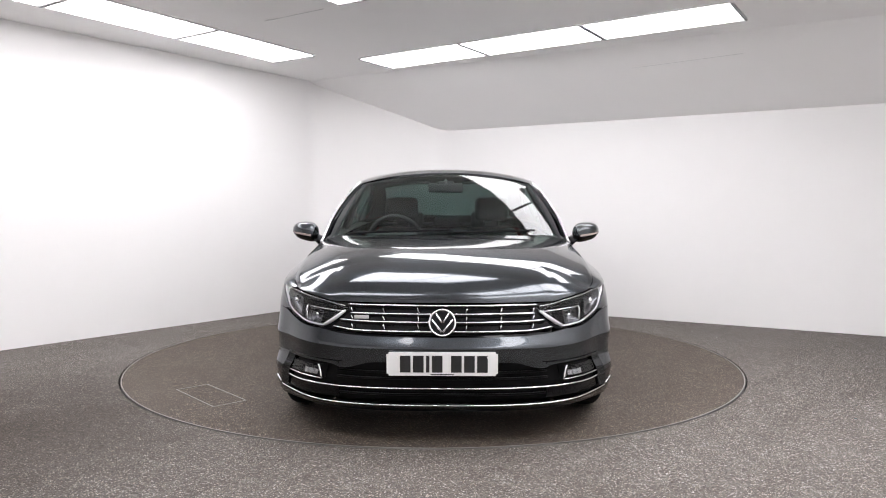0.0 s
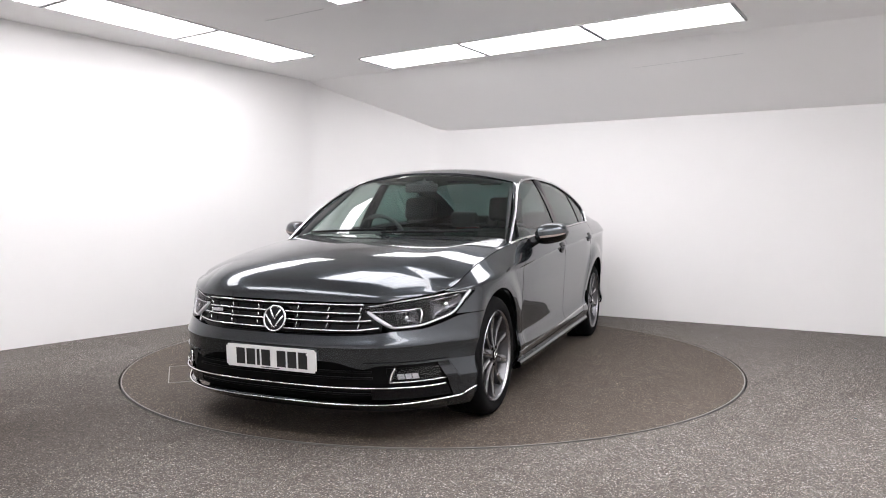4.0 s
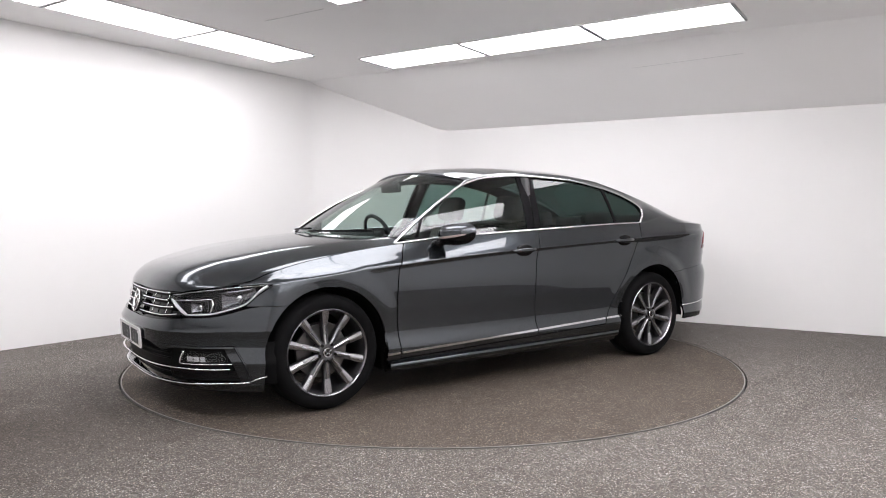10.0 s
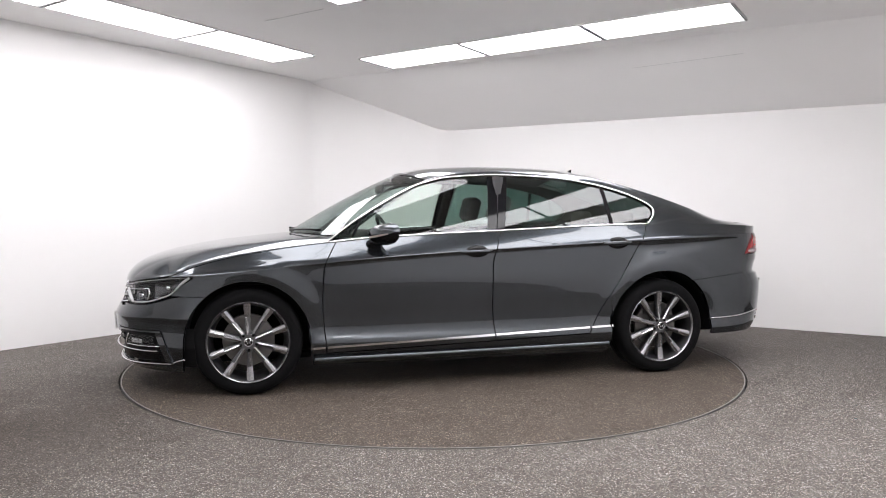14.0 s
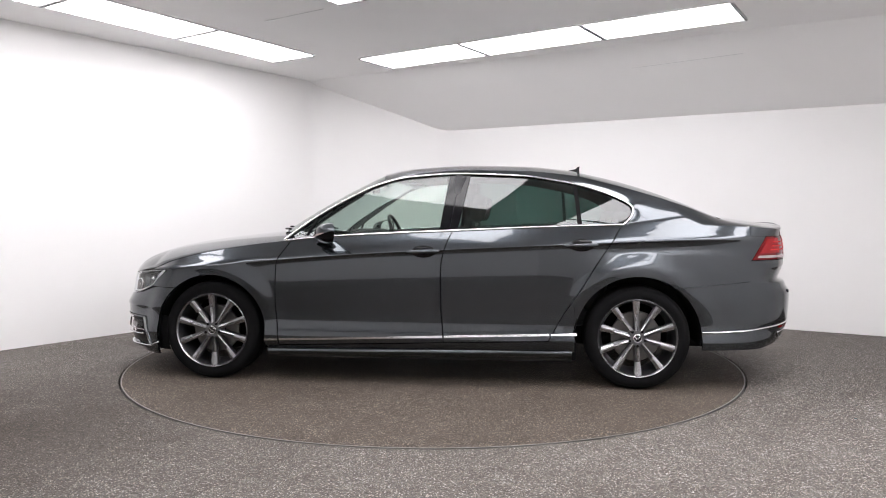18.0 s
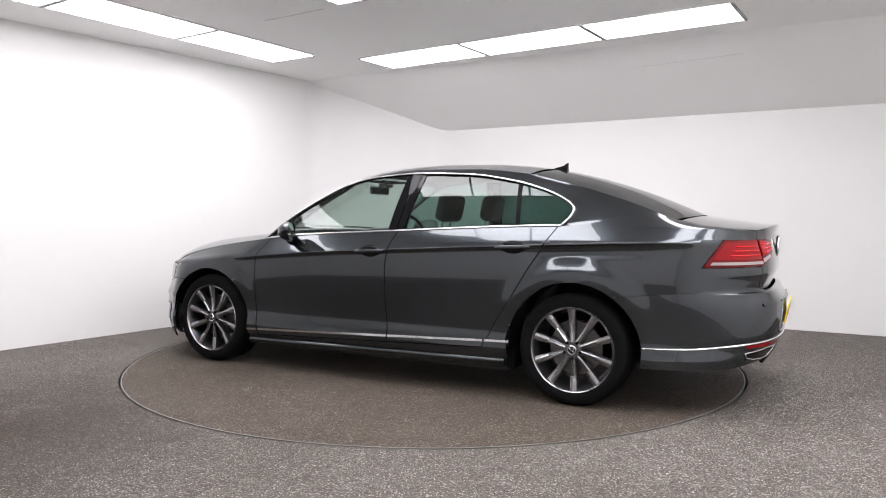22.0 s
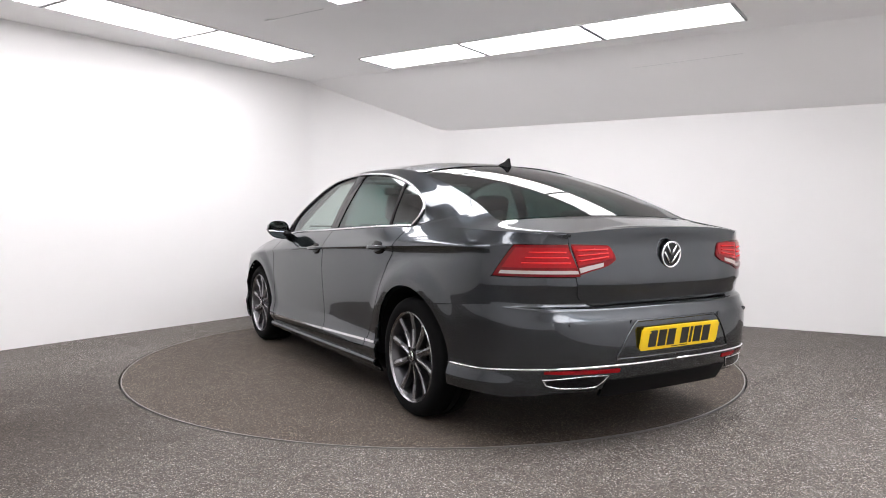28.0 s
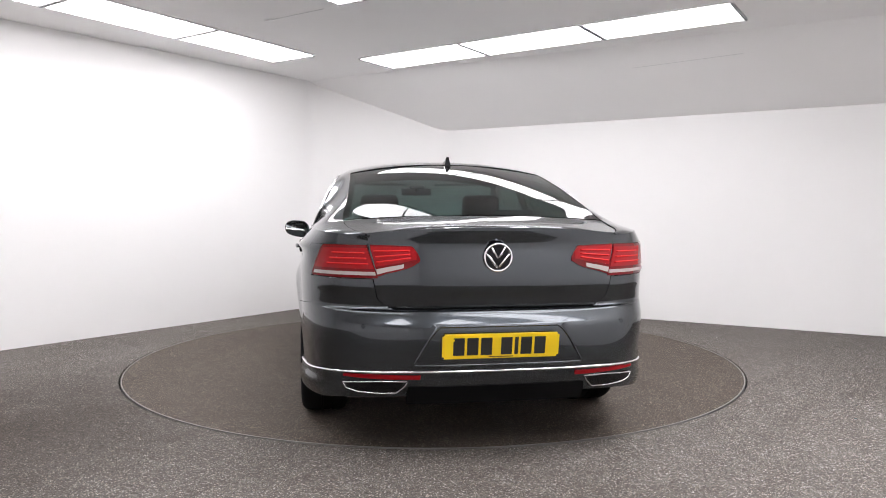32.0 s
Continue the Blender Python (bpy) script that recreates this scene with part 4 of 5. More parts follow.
for side in (0, 1):
    root = new("headlamp")
    root.parent, root["label"], root.location = car, "clear headlamp with bright chrome light guides", CAR_AT
    mir = side == 1
    sheet("bowl", lamp_patch(1.715, 2.147, 0.0, 1.0, 40, 10), MAT_LAMPDARK, root, "dark lamp bowl", proud=-0.045, depth=0.003, mirror=mir)
    sheet("lens", lamp_patch(1.715, 2.147, 0.0, 1.0, 40, 10), MAT_LENS, root, "clear curved lens", proud=0.001, depth=0.0, mirror=mir)
    low = np.array([on_flank(x, float(lamp_lo(x)) + 0.010, 0.010) for x in np.linspace(2.098, 1.80, 30)])
    tube("light_guide", low, 0.0042, MAT_WHITELAMP, root, "bright lower light guide", mirror=mir)
    out = np.array([on_flank(x, lamp_share(x, f), 0.012) for x, f in ((1.82, 0.16), (1.795, 0.24), (1.775, 0.36), (1.758, 0.58), (1.742, 0.86))])
    tube("light_guide", out, np.array([0.004, 0.006, 0.008, 0.008, 0.006]), MAT_WHITELAMP, root, "bright outer light guide", mirror=mir)
    inn = np.array([on_flank(x, z, 0.010) for x, z in ((2.140, 0.640), (2.128, 0.610), (2.112, 0.582), (2.098, 0.566))])
    tube("light_guide", inn, np.array([0.006, 0.0095, 0.0095, 0.007]), MAT_WHITELAMP, root, "bright inner light guide", mirror=mir)
    top = np.array([on_flank(x, lamp_share(x, 0.955), 0.010) for x in np.linspace(2.135, 1.76, 30)])
    tube("light_guide", top, 0.0026, MAT_SATIN, root, "thin chrome upper line", mirror=mir)
    blade = np.array([on_flank(x, z, 0.014) for x, z in ((2.136, 0.636), (2.09, 0.640), (2.04, 0.644), (1.995, 0.650))])
    tube("chrome_blade", blade, 0.0030, MAT_CHROME, root, "thin chrome blade over the inner unit", mirror=mir)
    leg = np.array([on_flank(x, z, 0.018) for x, z in ((1.995, 0.650), (1.990, 0.625), (1.996, 0.598), (2.004, 0.580))])
    tube("divider", leg, np.array([0.004, 0.007, 0.007, 0.005]), MAT_SATIN, root, "bright upright divider", mirror=mir)
    sheet("shelf", lamp_patch(1.78, 2.10, 0.74, 0.90, 24, 4), MAT_LAMPDARK, root, "dark ribbed shelf", proud=-0.022, depth=0.010, mirror=mir)
    for x0, x1, f0, f1 in ((2.010, 2.078, 0.14, 0.58), (1.800, 1.950, 0.16, 0.80)):
        cell = lamp_patch(x0, x1, f0, f1, 20, 14)
        uu, vv = np.meshgrid(np.linspace(-1, 1, 20), np.linspace(-1, 1, 14), indexing="ij")
        sink = 0.012 + 0.030 * np.clip(1 - np.maximum(np.abs(uu), np.abs(vv)) ** 4, 0, 1) * (1 - 0.4 * (uu ** 2 + vv ** 2) / 2)
        cell = cell - normals_of(cell) * sink[..., None]
        sheet("reflector", cell, MAT_DIMCHROME, root, "hollow chrome reflector", depth=0.003, mirror=mir)
    for x, f, rad in ((2.045, 0.36, 0.013), (1.880, 0.50, 0.016)):
        c = on_flank(x, lamp_share(x, f), 0.036)
        bm = bmesh.new()
        bmesh.ops.create_uvsphere(bm, u_segments=16, v_segments=10, radius=rad, matrix=Matrix.Translation(c))
        solid("bulb_shield", bm, MAT_CHROME, root, "round chrome bulb shield", smooth=True, mirror=mir)

MAT_FOG = material("fog_reflector_chrome", (0.45, 0.45, 0.46), 0.25, 1.0)

# fog lamps in the outer openings
for side in (0, 1):
    root = new("fog_lamp")
    root.parent, root["label"], root.location = car, "slim clear fog lamp in a black recess", CAR_AT
    mir = side == 1
    qa, qb = front_q(0.60), front_q(0.79)
    sheet("housing", skin(front_at, qa, qb, 0.306, 0.372, 16, 6), MAT_BLACK, root, proud=-0.026, depth=0.004, mirror=mir)
    for y0, y1 in ((0.640, 0.668), (0.672, 0.696), (0.700, 0.722)):
        sheet("reflector", skin(front_at, front_q(y0), front_q(y1), 0.320, 0.346, 6, 5), MAT_FOG, root, "chrome fog lamp reflector", proud=-0.018, depth=0.01, mirror=mir)
    sheet("lens", skin(front_at, front_q(0.615), qb, 0.308, 0.370, 16, 6), MAT_LENS, root, proud=-0.006, depth=0.0, mirror=mir)
    tube("lamp_frame", front_line([(0.600, 0.306), (0.612, 0.340), (0.632, 0.372)], 8) - np.array([0.006, 0, 0]), 0.0055, MAT_SATIN, root, mirror=mir)
    tube("lamp_frame", front_line([(0.600, 0.306), (0.70, 0.306), (0.80, 0.309)], 16) - np.array([0.008, 0, 0]), 0.0030, MAT_SATIN, root, mirror=mir)
    sheet("lower_blade", skin(front_at, front_q(0.52), lambda z: slant_q(z) - 0.004, 0.218, 0.270, 24, 6), MAT_GLOSSBLACK, root, "gloss black lower blade", proud=-0.014, depth=0.004, mirror=mir)
    bracket = skin(front_at, lambda z: slant_q(z) - 0.045, slant_q, 0.213, 0.396, 8, 14)
    bracket = bracket + normals_of(bracket) * np.linspace(-0.006, 0.007, 8)[:, None, None]
    sheet("fog_surround", bracket, MAT_PAINT, root, "painted slanting fog surround", depth=0.040, mirror=mir)
    groove = np.array([[float(c) for c in front_at(slant_q(z) + 0.007, z)] for z in np.linspace(0.215, 0.402, 14)])
    tube("fog_groove", groove - np.array([0.003, 0.003, 0]), 0.0045, MAT_BLACK, root, "black gap beside the fog surround", mirror=mir)
    ledge = np.array([[float(c) for c in front_at(q, 0.404)] for q in np.linspace(front_q(0.50), slant_q(0.40) + 0.007, 24)])
    tube("fog_groove", ledge - np.array([0.003, 0.002, 0]), 0.0042, MAT_BLACK, root, "black gap over the fog lintel", mirror=mir)
    sheet("fog_lintel", skin(front_at, front_q(0.52), lambda z: slant_q(z), lambda q: 0.389 + 0.004 * q, lambda q: 0.399 + 0.004 * q, 24, 3), MAT_PAINT, root, "painted fog lintel", proud=0.006, depth=0.040, mirror=mir)

# ---- car: tail ----
def rear_side_q(z):
    return rear_qx(arch_xr(z), z)


def rear_q_y(q):
    return 0.900 * math.sin(abs(q) * math.pi / 2) ** (2 / 3.4)


chrome_z = curve((0.0, 0.420), (0.38, 0.420), (0.64, 0.412), (0.80, 0.396), (0.9, 0.372), (1.0, 0.368))


def mid_q(z):
    return rear_qx(-2.0853, z)


def seam_z(q):
    """Seam between the bumper and the rear quarter."""
    return 0.655 + (float(rear_at(q, 0.66)[0]) + 1.69) * -0.09 - 0.0015


def boot_q(z):
    """The bumper's inner edge beside the boot lid."""
    v = (1.024 - z) / 0.334
    y = 0.577 - 0.028 * v / 0.62 if v < 0.62 else 0.549 - (v - 0.62) * 0.07 - 0.06 * max(0, (v - 0.85) / 0.15) ** 2
    return rear_q(y + 0.021)


joined("rear_bumper", [
    skin(rear_at, lambda z: -mid_q(z), mid_q, lambda q: float(chrome_z(rear_q_y(q))) + 0.006, 0.668, 100, 14),
    skin(rear_at, mid_q, rear_side_q, lambda q: float(chrome_z(rear_q_y(q))) + 0.006, seam_z, 24, 16),
    skin(rear_at, lambda z: -mid_q(z), lambda z: -rear_side_q(z), lambda q: float(chrome_z(rear_q_y(q))) + 0.006, seam_z, 24, 16),
    skin(rear_at, lambda z: -mid_q(z), mid_q, 0.668, 0.686, 80, 5),
    skin(rear_at, boot_q, mid_q, 0.684, 0.821, 30, 16),
    skin(rear_at, lambda z: -boot_q(z), lambda z: -mid_q(z), 0.684, 0.821, 30, 16),
    skin(rear_at, lambda z: -rear_side_q(z), rear_side_q, lambda q: 0.262 + 0.045 * (1 - min(1, abs(q) / 0.6) ** 2), lambda q: float(chrome_z(rear_q_y(q))) - 0.006, 110, 10)], MAT_PAINT, car, "deep rear bumper with a chrome waist strip")
for k in (1, -1):
    qs = np.linspace(0.0, rear_side_q(0.372) - 0.001, 70)
    line = np.array([[float(c) for c in rear_at(q, float(chrome_z(rear_q_y(q))))] for q in qs]) * np.array([1, k, 1])
    tube("chrome_strip", line, 0.006, MAT_CHROME, car, "thin bright chrome bumper strip", flat=1.2)
sheet("rear_valance", skin(rear_at, -rear_q(0.42), rear_q(0.42), 0.262, 0.350, 40, 6), MAT_BLACK, car, "black plastic rear valance", proud=0.003, depth=0.02)

for side in (0, 1):
    mir = side == 1
    root = new("exhaust_trim")
    root.parent, root["label"], root.location = car, "chrome framed dark exhaust outlet", CAR_AT
    loop = [(0.425, 0.374), (0.55, 0.374), (0.712, 0.356), (0.690, 0.330), (0.640, 0.318), (0.54, 0.314), (0.465, 0.318), (0.440, 0.345)]
    pts = []
    for i in range(len(loop)):
        (ya, za), (yb, zb) = loop[i], loop[(i + 1) % len(loop)]
        for u in (0, 0.25, 0.5, 0.75):
            y, z = ya + (yb - ya) * u, za + (zb - za) * u
            pts.append([float(c) for c in rear_at(rear_q(y), z)])
    tube("rim", np.array(pts) + np.array([-0.004, 0, 0]), 0.0032, MAT_SATIN, root, "bright chrome rim", mirror=mir, closed=True, up=(1, 0, 0))
    sheet("mouth", skin(rear_at, rear_q(0.445), rear_q(0.690), lambda q: 0.322, lambda q: 0.368, 20, 5), MAT_GLOSSBLACK, root, "dark outlet", proud=0.002, depth=0.004, mirror=mir)
    ref = new("rear_reflector")
    ref.parent, ref["label"], ref.location = car, "slim red reflector strip", CAR_AT
    sheet("reflector_lens", skin(rear_at, rear_q(0.37), rear_q(0.715), lambda q: 0.386, lambda q: 0.405 - 0.006 * max(0, rear_q_y(q) - 0.6) * 10, 24, 4), MAT_RED, ref, proud=0.004, depth=0.008, mirror=mir)

# plate recess, plate, badge, sensors
recess = curve((0.455, 0.400), (0.60, 0.30), (0.618, 0.275))
g = np.zeros((30, 12, 3))
for j, z in enumerate(np.linspace(0.448, 0.618, 12)):
    for i, u in enumerate(np.linspace(-1, 1, 30)):
        y = u * float(recess(z))
        g[i, j] = [float(c) for c in rear_at(rear_q(y) if y else 0.0, z)]
edge = [g[0, j] for j in range(12)] + [g[i, 11] for i in range(1, 30)] + [g[29, j] for j in range(10, -1, -1)] + [g[i, 0] for i in range(28, 0, -1)]
tube("plate_surround", np.array(edge), 0.0055, MAT_PAINT, car, "raised edge of the plate recess", closed=True, up=(1, 0, 0))
plate(-2.489, 0.534, -1, MAT_PLATEY, "yellow rear number plate with black character bars", -11)
badge(-2.4185, 0.917, -1, 0.066, -4)
for y in (0.31, 0.62, -0.31, -0.62):
    c = [float(v) for v in rear_at(rear_q(y), 0.615)]
    bm = bmesh.new()
    bmesh.ops.create_cone(bm, cap_ends=True, segments=16, radius1=0.011, radius2=0.010, depth=0.006, matrix=Matrix.Translation(c) @ pose(0, 0, 0, 0, -90, 0))
    solid("parking_sensor", bm, MAT_PAINT, car, "small round parking sensor")

for side in (0, 1):
    qa = lambda z: rear_qx(-2.097 - (min(max(z, 0.825), 0.968) - 0.825) * 0.66, z)
    joined("quarter_corner", [
        skin(rear_at, lambda z: qa(z) + 0.006, lambda z: rear_qx(-2.085, z), 0.824, 0.972, 10, 10),
        skin(rear_at, lambda z: rear_q(0.590), lambda z: rear_qx(-2.085, z), 0.973, lambda q: float(belt(float(rear_at(q, 1.0)[0]))) + 0.001, 30, 6)], MAT_PAINT, car, "painted panel round the tail lamp", mirror=side == 1)

# tail lamps: outer on the bumper corner, inner on the boot lid
for side in (0, 1):
    mir = side == 1
    root = new("tail_lamp")
    root.parent, root["label"], root.location = car, "red tail lamp with a pale lower strip", CAR_AT
    qa = lambda z: rear_qx(-2.097 - (z - 0.825) * 0.66, z)
    qb = lambda z: rear_q(0.549 + (z - 0.836) * 0.30)
    hi = lambda q: 0.966 + 0.008 * (1 - q)
    sheet("lamp_back", skin(rear_at, qb, qa, 0.826, hi, 24, 14), MAT_REDDEEP, root, "deep red lamp body", proud=0.003, depth=0.02, mirror=mir)
    sheet("clear_strip", skin(rear_at, lambda z: qb(z) + 0.004, lambda z: qa(z) - 0.025, 0.838, 0.853, 24, 4), MAT_CLEARLENS, root, "pale clear strip", proud=0.007, depth=0.004, mirror=mir)
    sheet("red_field", skin(rear_at, lambda z: qb(z) + 0.004, lambda z: qa(z) - 0.02, 0.866, 0.958, 24, 8), MAT_RED, root, "bright red field", proud=0.006, depth=0.003, mirror=mir)
    for z in (0.888, 0.912, 0.936):
        p = [[float(c) for c in rear_at(q, z)] for q in np.linspace(qb(z) + 0.02, qa(z) - 0.10, 16)]
        tube("light_bar", np.array(p) + np.array([-0.005, 0.003, 0]), 0.0042, MAT_REDBAR, root, mirror=mir)
    inner = new("boot_lamp")
    inner.parent, inner["label"], inner.location = car, "red inner tail lamp on the boot lid", CAR_AT
    lo_y = curve((0.356, 0.900), (0.40, 0.874), (0.55, 0.838), (0.58, 0.833))
    hi_y = curve((0.356, 0.912), (0.372, 0.945), (0.392, 0.966), (0.58, 0.973))
    def inner_patch(y0, y1, f0, f1, nu=26, nv=8):
        g = np.zeros((nu, nv, 3))
        for i, u in enumerate(np.linspace(0, 1, nu)):
            for j, v in enumerate(np.linspace(0, 1, nv)):
                y = y0 + (y1 - y0) * u
                z = float(lo_y(y)) + (float(hi_y(y)) - float(lo_y(y))) * (f0 + (f1 - f0) * v)
                y -= 0.030 * max(0.0, (0.975 - z)) / 0.135 * max(0.0, (y - 0.5) / 0.08)
                g[i, j] = [float(c) for c in rear_at(rear_q(y), z)]
        return g
    sheet("lamp_back", inner_patch(0.357, 0.578, 0, 1), MAT_REDDEEP, inner, "deep red lamp body", proud=0.006, depth=0.02, mirror=mir)
    sheet("red_field", inner_patch(0.372, 0.574, 0.30, 0.94), MAT_RED, inner, "bright red field", proud=0.009, depth=0.003, mirror=mir)
    sheet("clear_strip", inner_patch(0.43, 0.574, 0.06, 0.22), MAT_CLEARLENS, inner, "pale clear strip", proud=0.009, depth=0.003, mirror=mir)
    for f in (0.45, 0.62, 0.80):
        gg = inner_patch(0.40, 0.565, f, f + 0.01, 14, 2)[:, 0]
        tube("light_bar", gg + np.array([-0.010, 0, 0]), 0.0042, MAT_REDBAR, inner, mirror=mir)


# ---- car: wheels ----
def lathe(name, profile, mat, parent, label="", n=72):
    """Turned about the wheel's axle: profile of (radius, way out)."""
    verts, faces = [], []
    for rr, y in profile:
        verts += [(rr * math.cos(2 * math.pi * i / n), y, rr * math.sin(2 * math.pi * i / n)) for i in range(n)]
    for k in range(len(profile) - 1):
        faces += [(k * n + i, k * n + (i + 1) % n, (k + 1) * n + (i + 1) % n, (k + 1) * n + i) for i in range(n)]
    me = mesh_of(name, verts, faces, mat)
    me.set_sharp_from_angle(angle=0.6)
    return part(name, me, parent, label)


def spoke_mesh(name, mat, outline, y_hub, y_rim, depth):
    """One alloy spoke from hub to rim: outline of (radius, left, right)."""
    verts, faces = [], []
    for rr, a, b in outline:
        t = (rr - outline[0][0]) / (outline[-1][0] - outline[0][0])
        y = y_hub + (y_rim - y_hub) * t - 0.010 * math.sin(math.pi * t)
        verts += [(a, y - 0.006, rr), (a * 0.6 + b * 0.4, y, rr), (a * 0.4 + b * 0.6, y, rr), (b, y - 0.004, rr), (b, y - depth, rr), (a, y - depth, rr)]
    for k in range(len(outline) - 1):
        for i in range(6):
            faces.append((6 * k + i, 6 * k + (i + 1) % 6, 6 * k + 6 + (i + 1) % 6, 6 * k + 6 + i))
    faces += [(0, 1, 2, 3, 4, 5), tuple(6 * (len(outline) - 1) + i for i in range(6))[::-1]]
    return mesh_of(name, verts, faces, mat, False)


def wheel():
    root = new("wheel")
    root.parent, root["label"] = car, "ten-spoke machined grey alloy wheel with low tyre"
    R = TYRE_R
    lathe("tyre", [(0.240, 0.010), (0.246, 0.012), (0.260, 0.020), (0.285, 0.022), (0.303, 0.016), (0.316, 0.004), (R - 0.004, -0.012), (R, -0.030), (R, -0.085), (R - 0.006, -0.088), (R - 0.006, -0.095), (R, -0.098),
                   (R, -0.130), (R - 0.006, -0.133), (R - 0.006, -0.140), (R, -0.143), (R, -0.195), (R - 0.012, -0.215), (0.29, -0.228), (0.25, -0.220)], MAT_RUBBER, root, "black low-profile tyre")
    lathe("rim", [(0.246, 0.006), (0.248, 0.014), (0.243, 0.016), (0.238, 0.010), (0.234, -0.004), (0.226, -0.020), (0.220, -0.050), (0.212, -0.12), (0.22, -0.20), (0.246, -0.215)], MAT_ALLOYDARK, root, "grey alloy rim barrel")
    lathe("rim_lip", [(0.2465, 0.0145), (0.2440, 0.0175), (0.2395, 0.0135), (0.2365, 0.0060)], MAT_ALLOY, root, "bright machined rim lip")
    back = spoke_mesh("spoke", MAT_ALLOYDARK, [(0.040, -0.012, 0.012), (0.10, -0.015, 0.015), (0.17, -0.018, 0.018), (0.238, -0.0235, 0.0235)], -0.004, -0.002, 0.040)
    face = spoke_mesh("spoke_face", MAT_ALLOY, [(0.046, -0.005, 0.011), (0.10, -0.005, 0.013), (0.150, -0.004, 0.015), (0.152, -0.016, 0.016), (0.240, -0.0215, 0.0215)], 0.000, 0.004, 0.006)
    for k in range(10):
        for me in (back, face):
            s = part(me.name, me, root)
            s.matrix_basis = Matrix.Rotation(2 * math.pi * k / 10, 4, "Y")
    lathe("hub", [(0.001, -0.002), (0.046, -0.002), (0.058, -0.012), (0.066, -0.04), (0.060, -0.06)], MAT_ALLOYDARK, root, n=40)
    lathe("hub_cap", [(0.001, 0.008), (0.022, 0.008), (0.027, 0.005), (0.029, -0.004)], MAT_GLOSSBLACK, root, "dark hub cap with chrome mark", n=32)
    lathe("cap_ring", [(0.0275, 0.0068), (0.025, 0.0092), (0.0225, 0.0088)], MAT_CHROME, root, n=32)
    for a in (-1, 1):
        for (x0, z0), (x1, z1) in (((0.016, 0.012), (0.003, -0.003)), ((0.004, -0.002), (0.013, -0.015))):
            tube("cap_bar", np.array([(a * x0, 0.0092, z0), (a * (x0 + x1) / 2, 0.0092, (z0 + z1) / 2), (a * x1, 0.0092, z1)]), 0.0018, MAT_CHROME, root, sides=5, up=(0, 1, 0))
    bolt = bmesh.new()
    bmesh.ops.create_cone(bolt, cap_ends=True, segments=6, radius1=0.010, radius2=0.009, depth=0.018, matrix=pose(0, 0, 0, 90, 0, 0))
    bme = bm_mesh("wheel_bolt", bolt, MAT_BLACK)
    for k in range(5):
        b = part("wheel_bolt", bme, root)
        a = 2 * math.pi * (k + 0.5) / 5
        b.location = (0.050 * math.sin(a), -0.006, 0.050 * math.cos(a))
    lathe("brake_disc", [(0.06, -0.075), (0.155, -0.075), (0.157, -0.079), (0.157, -0.095), (0.155, -0.098), (0.06, -0.098)], MAT_IRON, root, "bare iron brake disc", n=48)
    bm = bmesh.new()
    for i in range(9):
        a = math.radians(55 + i * 8)
        box(bm, (math.cos(a) * 0.135 - 0.016, -0.112, math.sin(a) * 0.135 - 0.026), (math.cos(a) * 0.135 + 0.016, -0.055, math.sin(a) * 0.135 + 0.026))
    part("brake_caliper", bm_mesh("brake_caliper", bm, MAT_IRON), root, "grey brake caliper")
    return root


WHEEL_Y = 0.868
w0 = wheel()
SPIN = 2
for i, (x, s) in enumerate(((AXLE_F, 1), (AXLE_R, 1), (AXLE_F, -1), (AXLE_R, -1))):
    m = Matrix.Translation(CAR_AT + Vector((x, s * WHEEL_Y, WHEEL_Z))) @ pose(0, 0, 0, 0, SPIN * (1 if i != 1 else 1), 0 if s > 0 else 180)
    if i == 0:
        w0.matrix_basis = m
    else:
        copy_thing(w0, m)

# wheel housings
for ax, rad in ((AXLE_F, ARCH_F), (AXLE_R, ARCH_R)):
    for side in (0, 1):
        g = np.zeros((30, 4, 3))
        for i, a in enumerate(np.linspace(-0.10, math.pi + 0.10, 30)):
            for j, y in enumerate((0.880, 0.80, 0.68, 0.55)):
                x, z = ax + (rad - 0.004) * math.cos(a), WHEEL_Z + (rad - 0.004) * math.sin(a)
                yy = min(y, float(side_y(x, max(z, 0.2))) - 0.022)
                g[i, j] = (x, yy, z)
        sheet("wheel_housing", g, MAT_BLACK, car, "black wheel arch liner", depth=0.0, mirror=side == 1)
        g = np.zeros((30, 3, 3))
        for i, a in enumerate(np.linspace(-0.25, math.pi + 0.25, 30)):
            for j, f in enumerate((1.0, 0.5, 0.02)):
                g[i, j] = (ax + (rad - 0.004) * f * math.cos(a), 0.548, WHEEL_Z + (rad - 0.004) * f * math.sin(a))
        sheet("housing_wall", g, MAT_BLACK, car, "black inner wall of the wheel arch", depth=0.0, mirror=side == 1)


# ---- car: side windows, mouldings, pillars ----
pillar_a = lambda z: -0.14 - (z - 1.0) * 0.14
pillar_b = lambda z: -0.245 - (z - 1.0) * 0.20
bar_x = lambda z: -1.035 + (z - 1.04) * 0.10


def window_top(x):
    return float(window_z(float(x)))


def window_low(x):
    x = float(x)
    return max(float(belt(x)) + 0.006, float(np.interp(x, [-1.372, -1.31], [1.138, 1.045])) if x < -1.31 else 0)


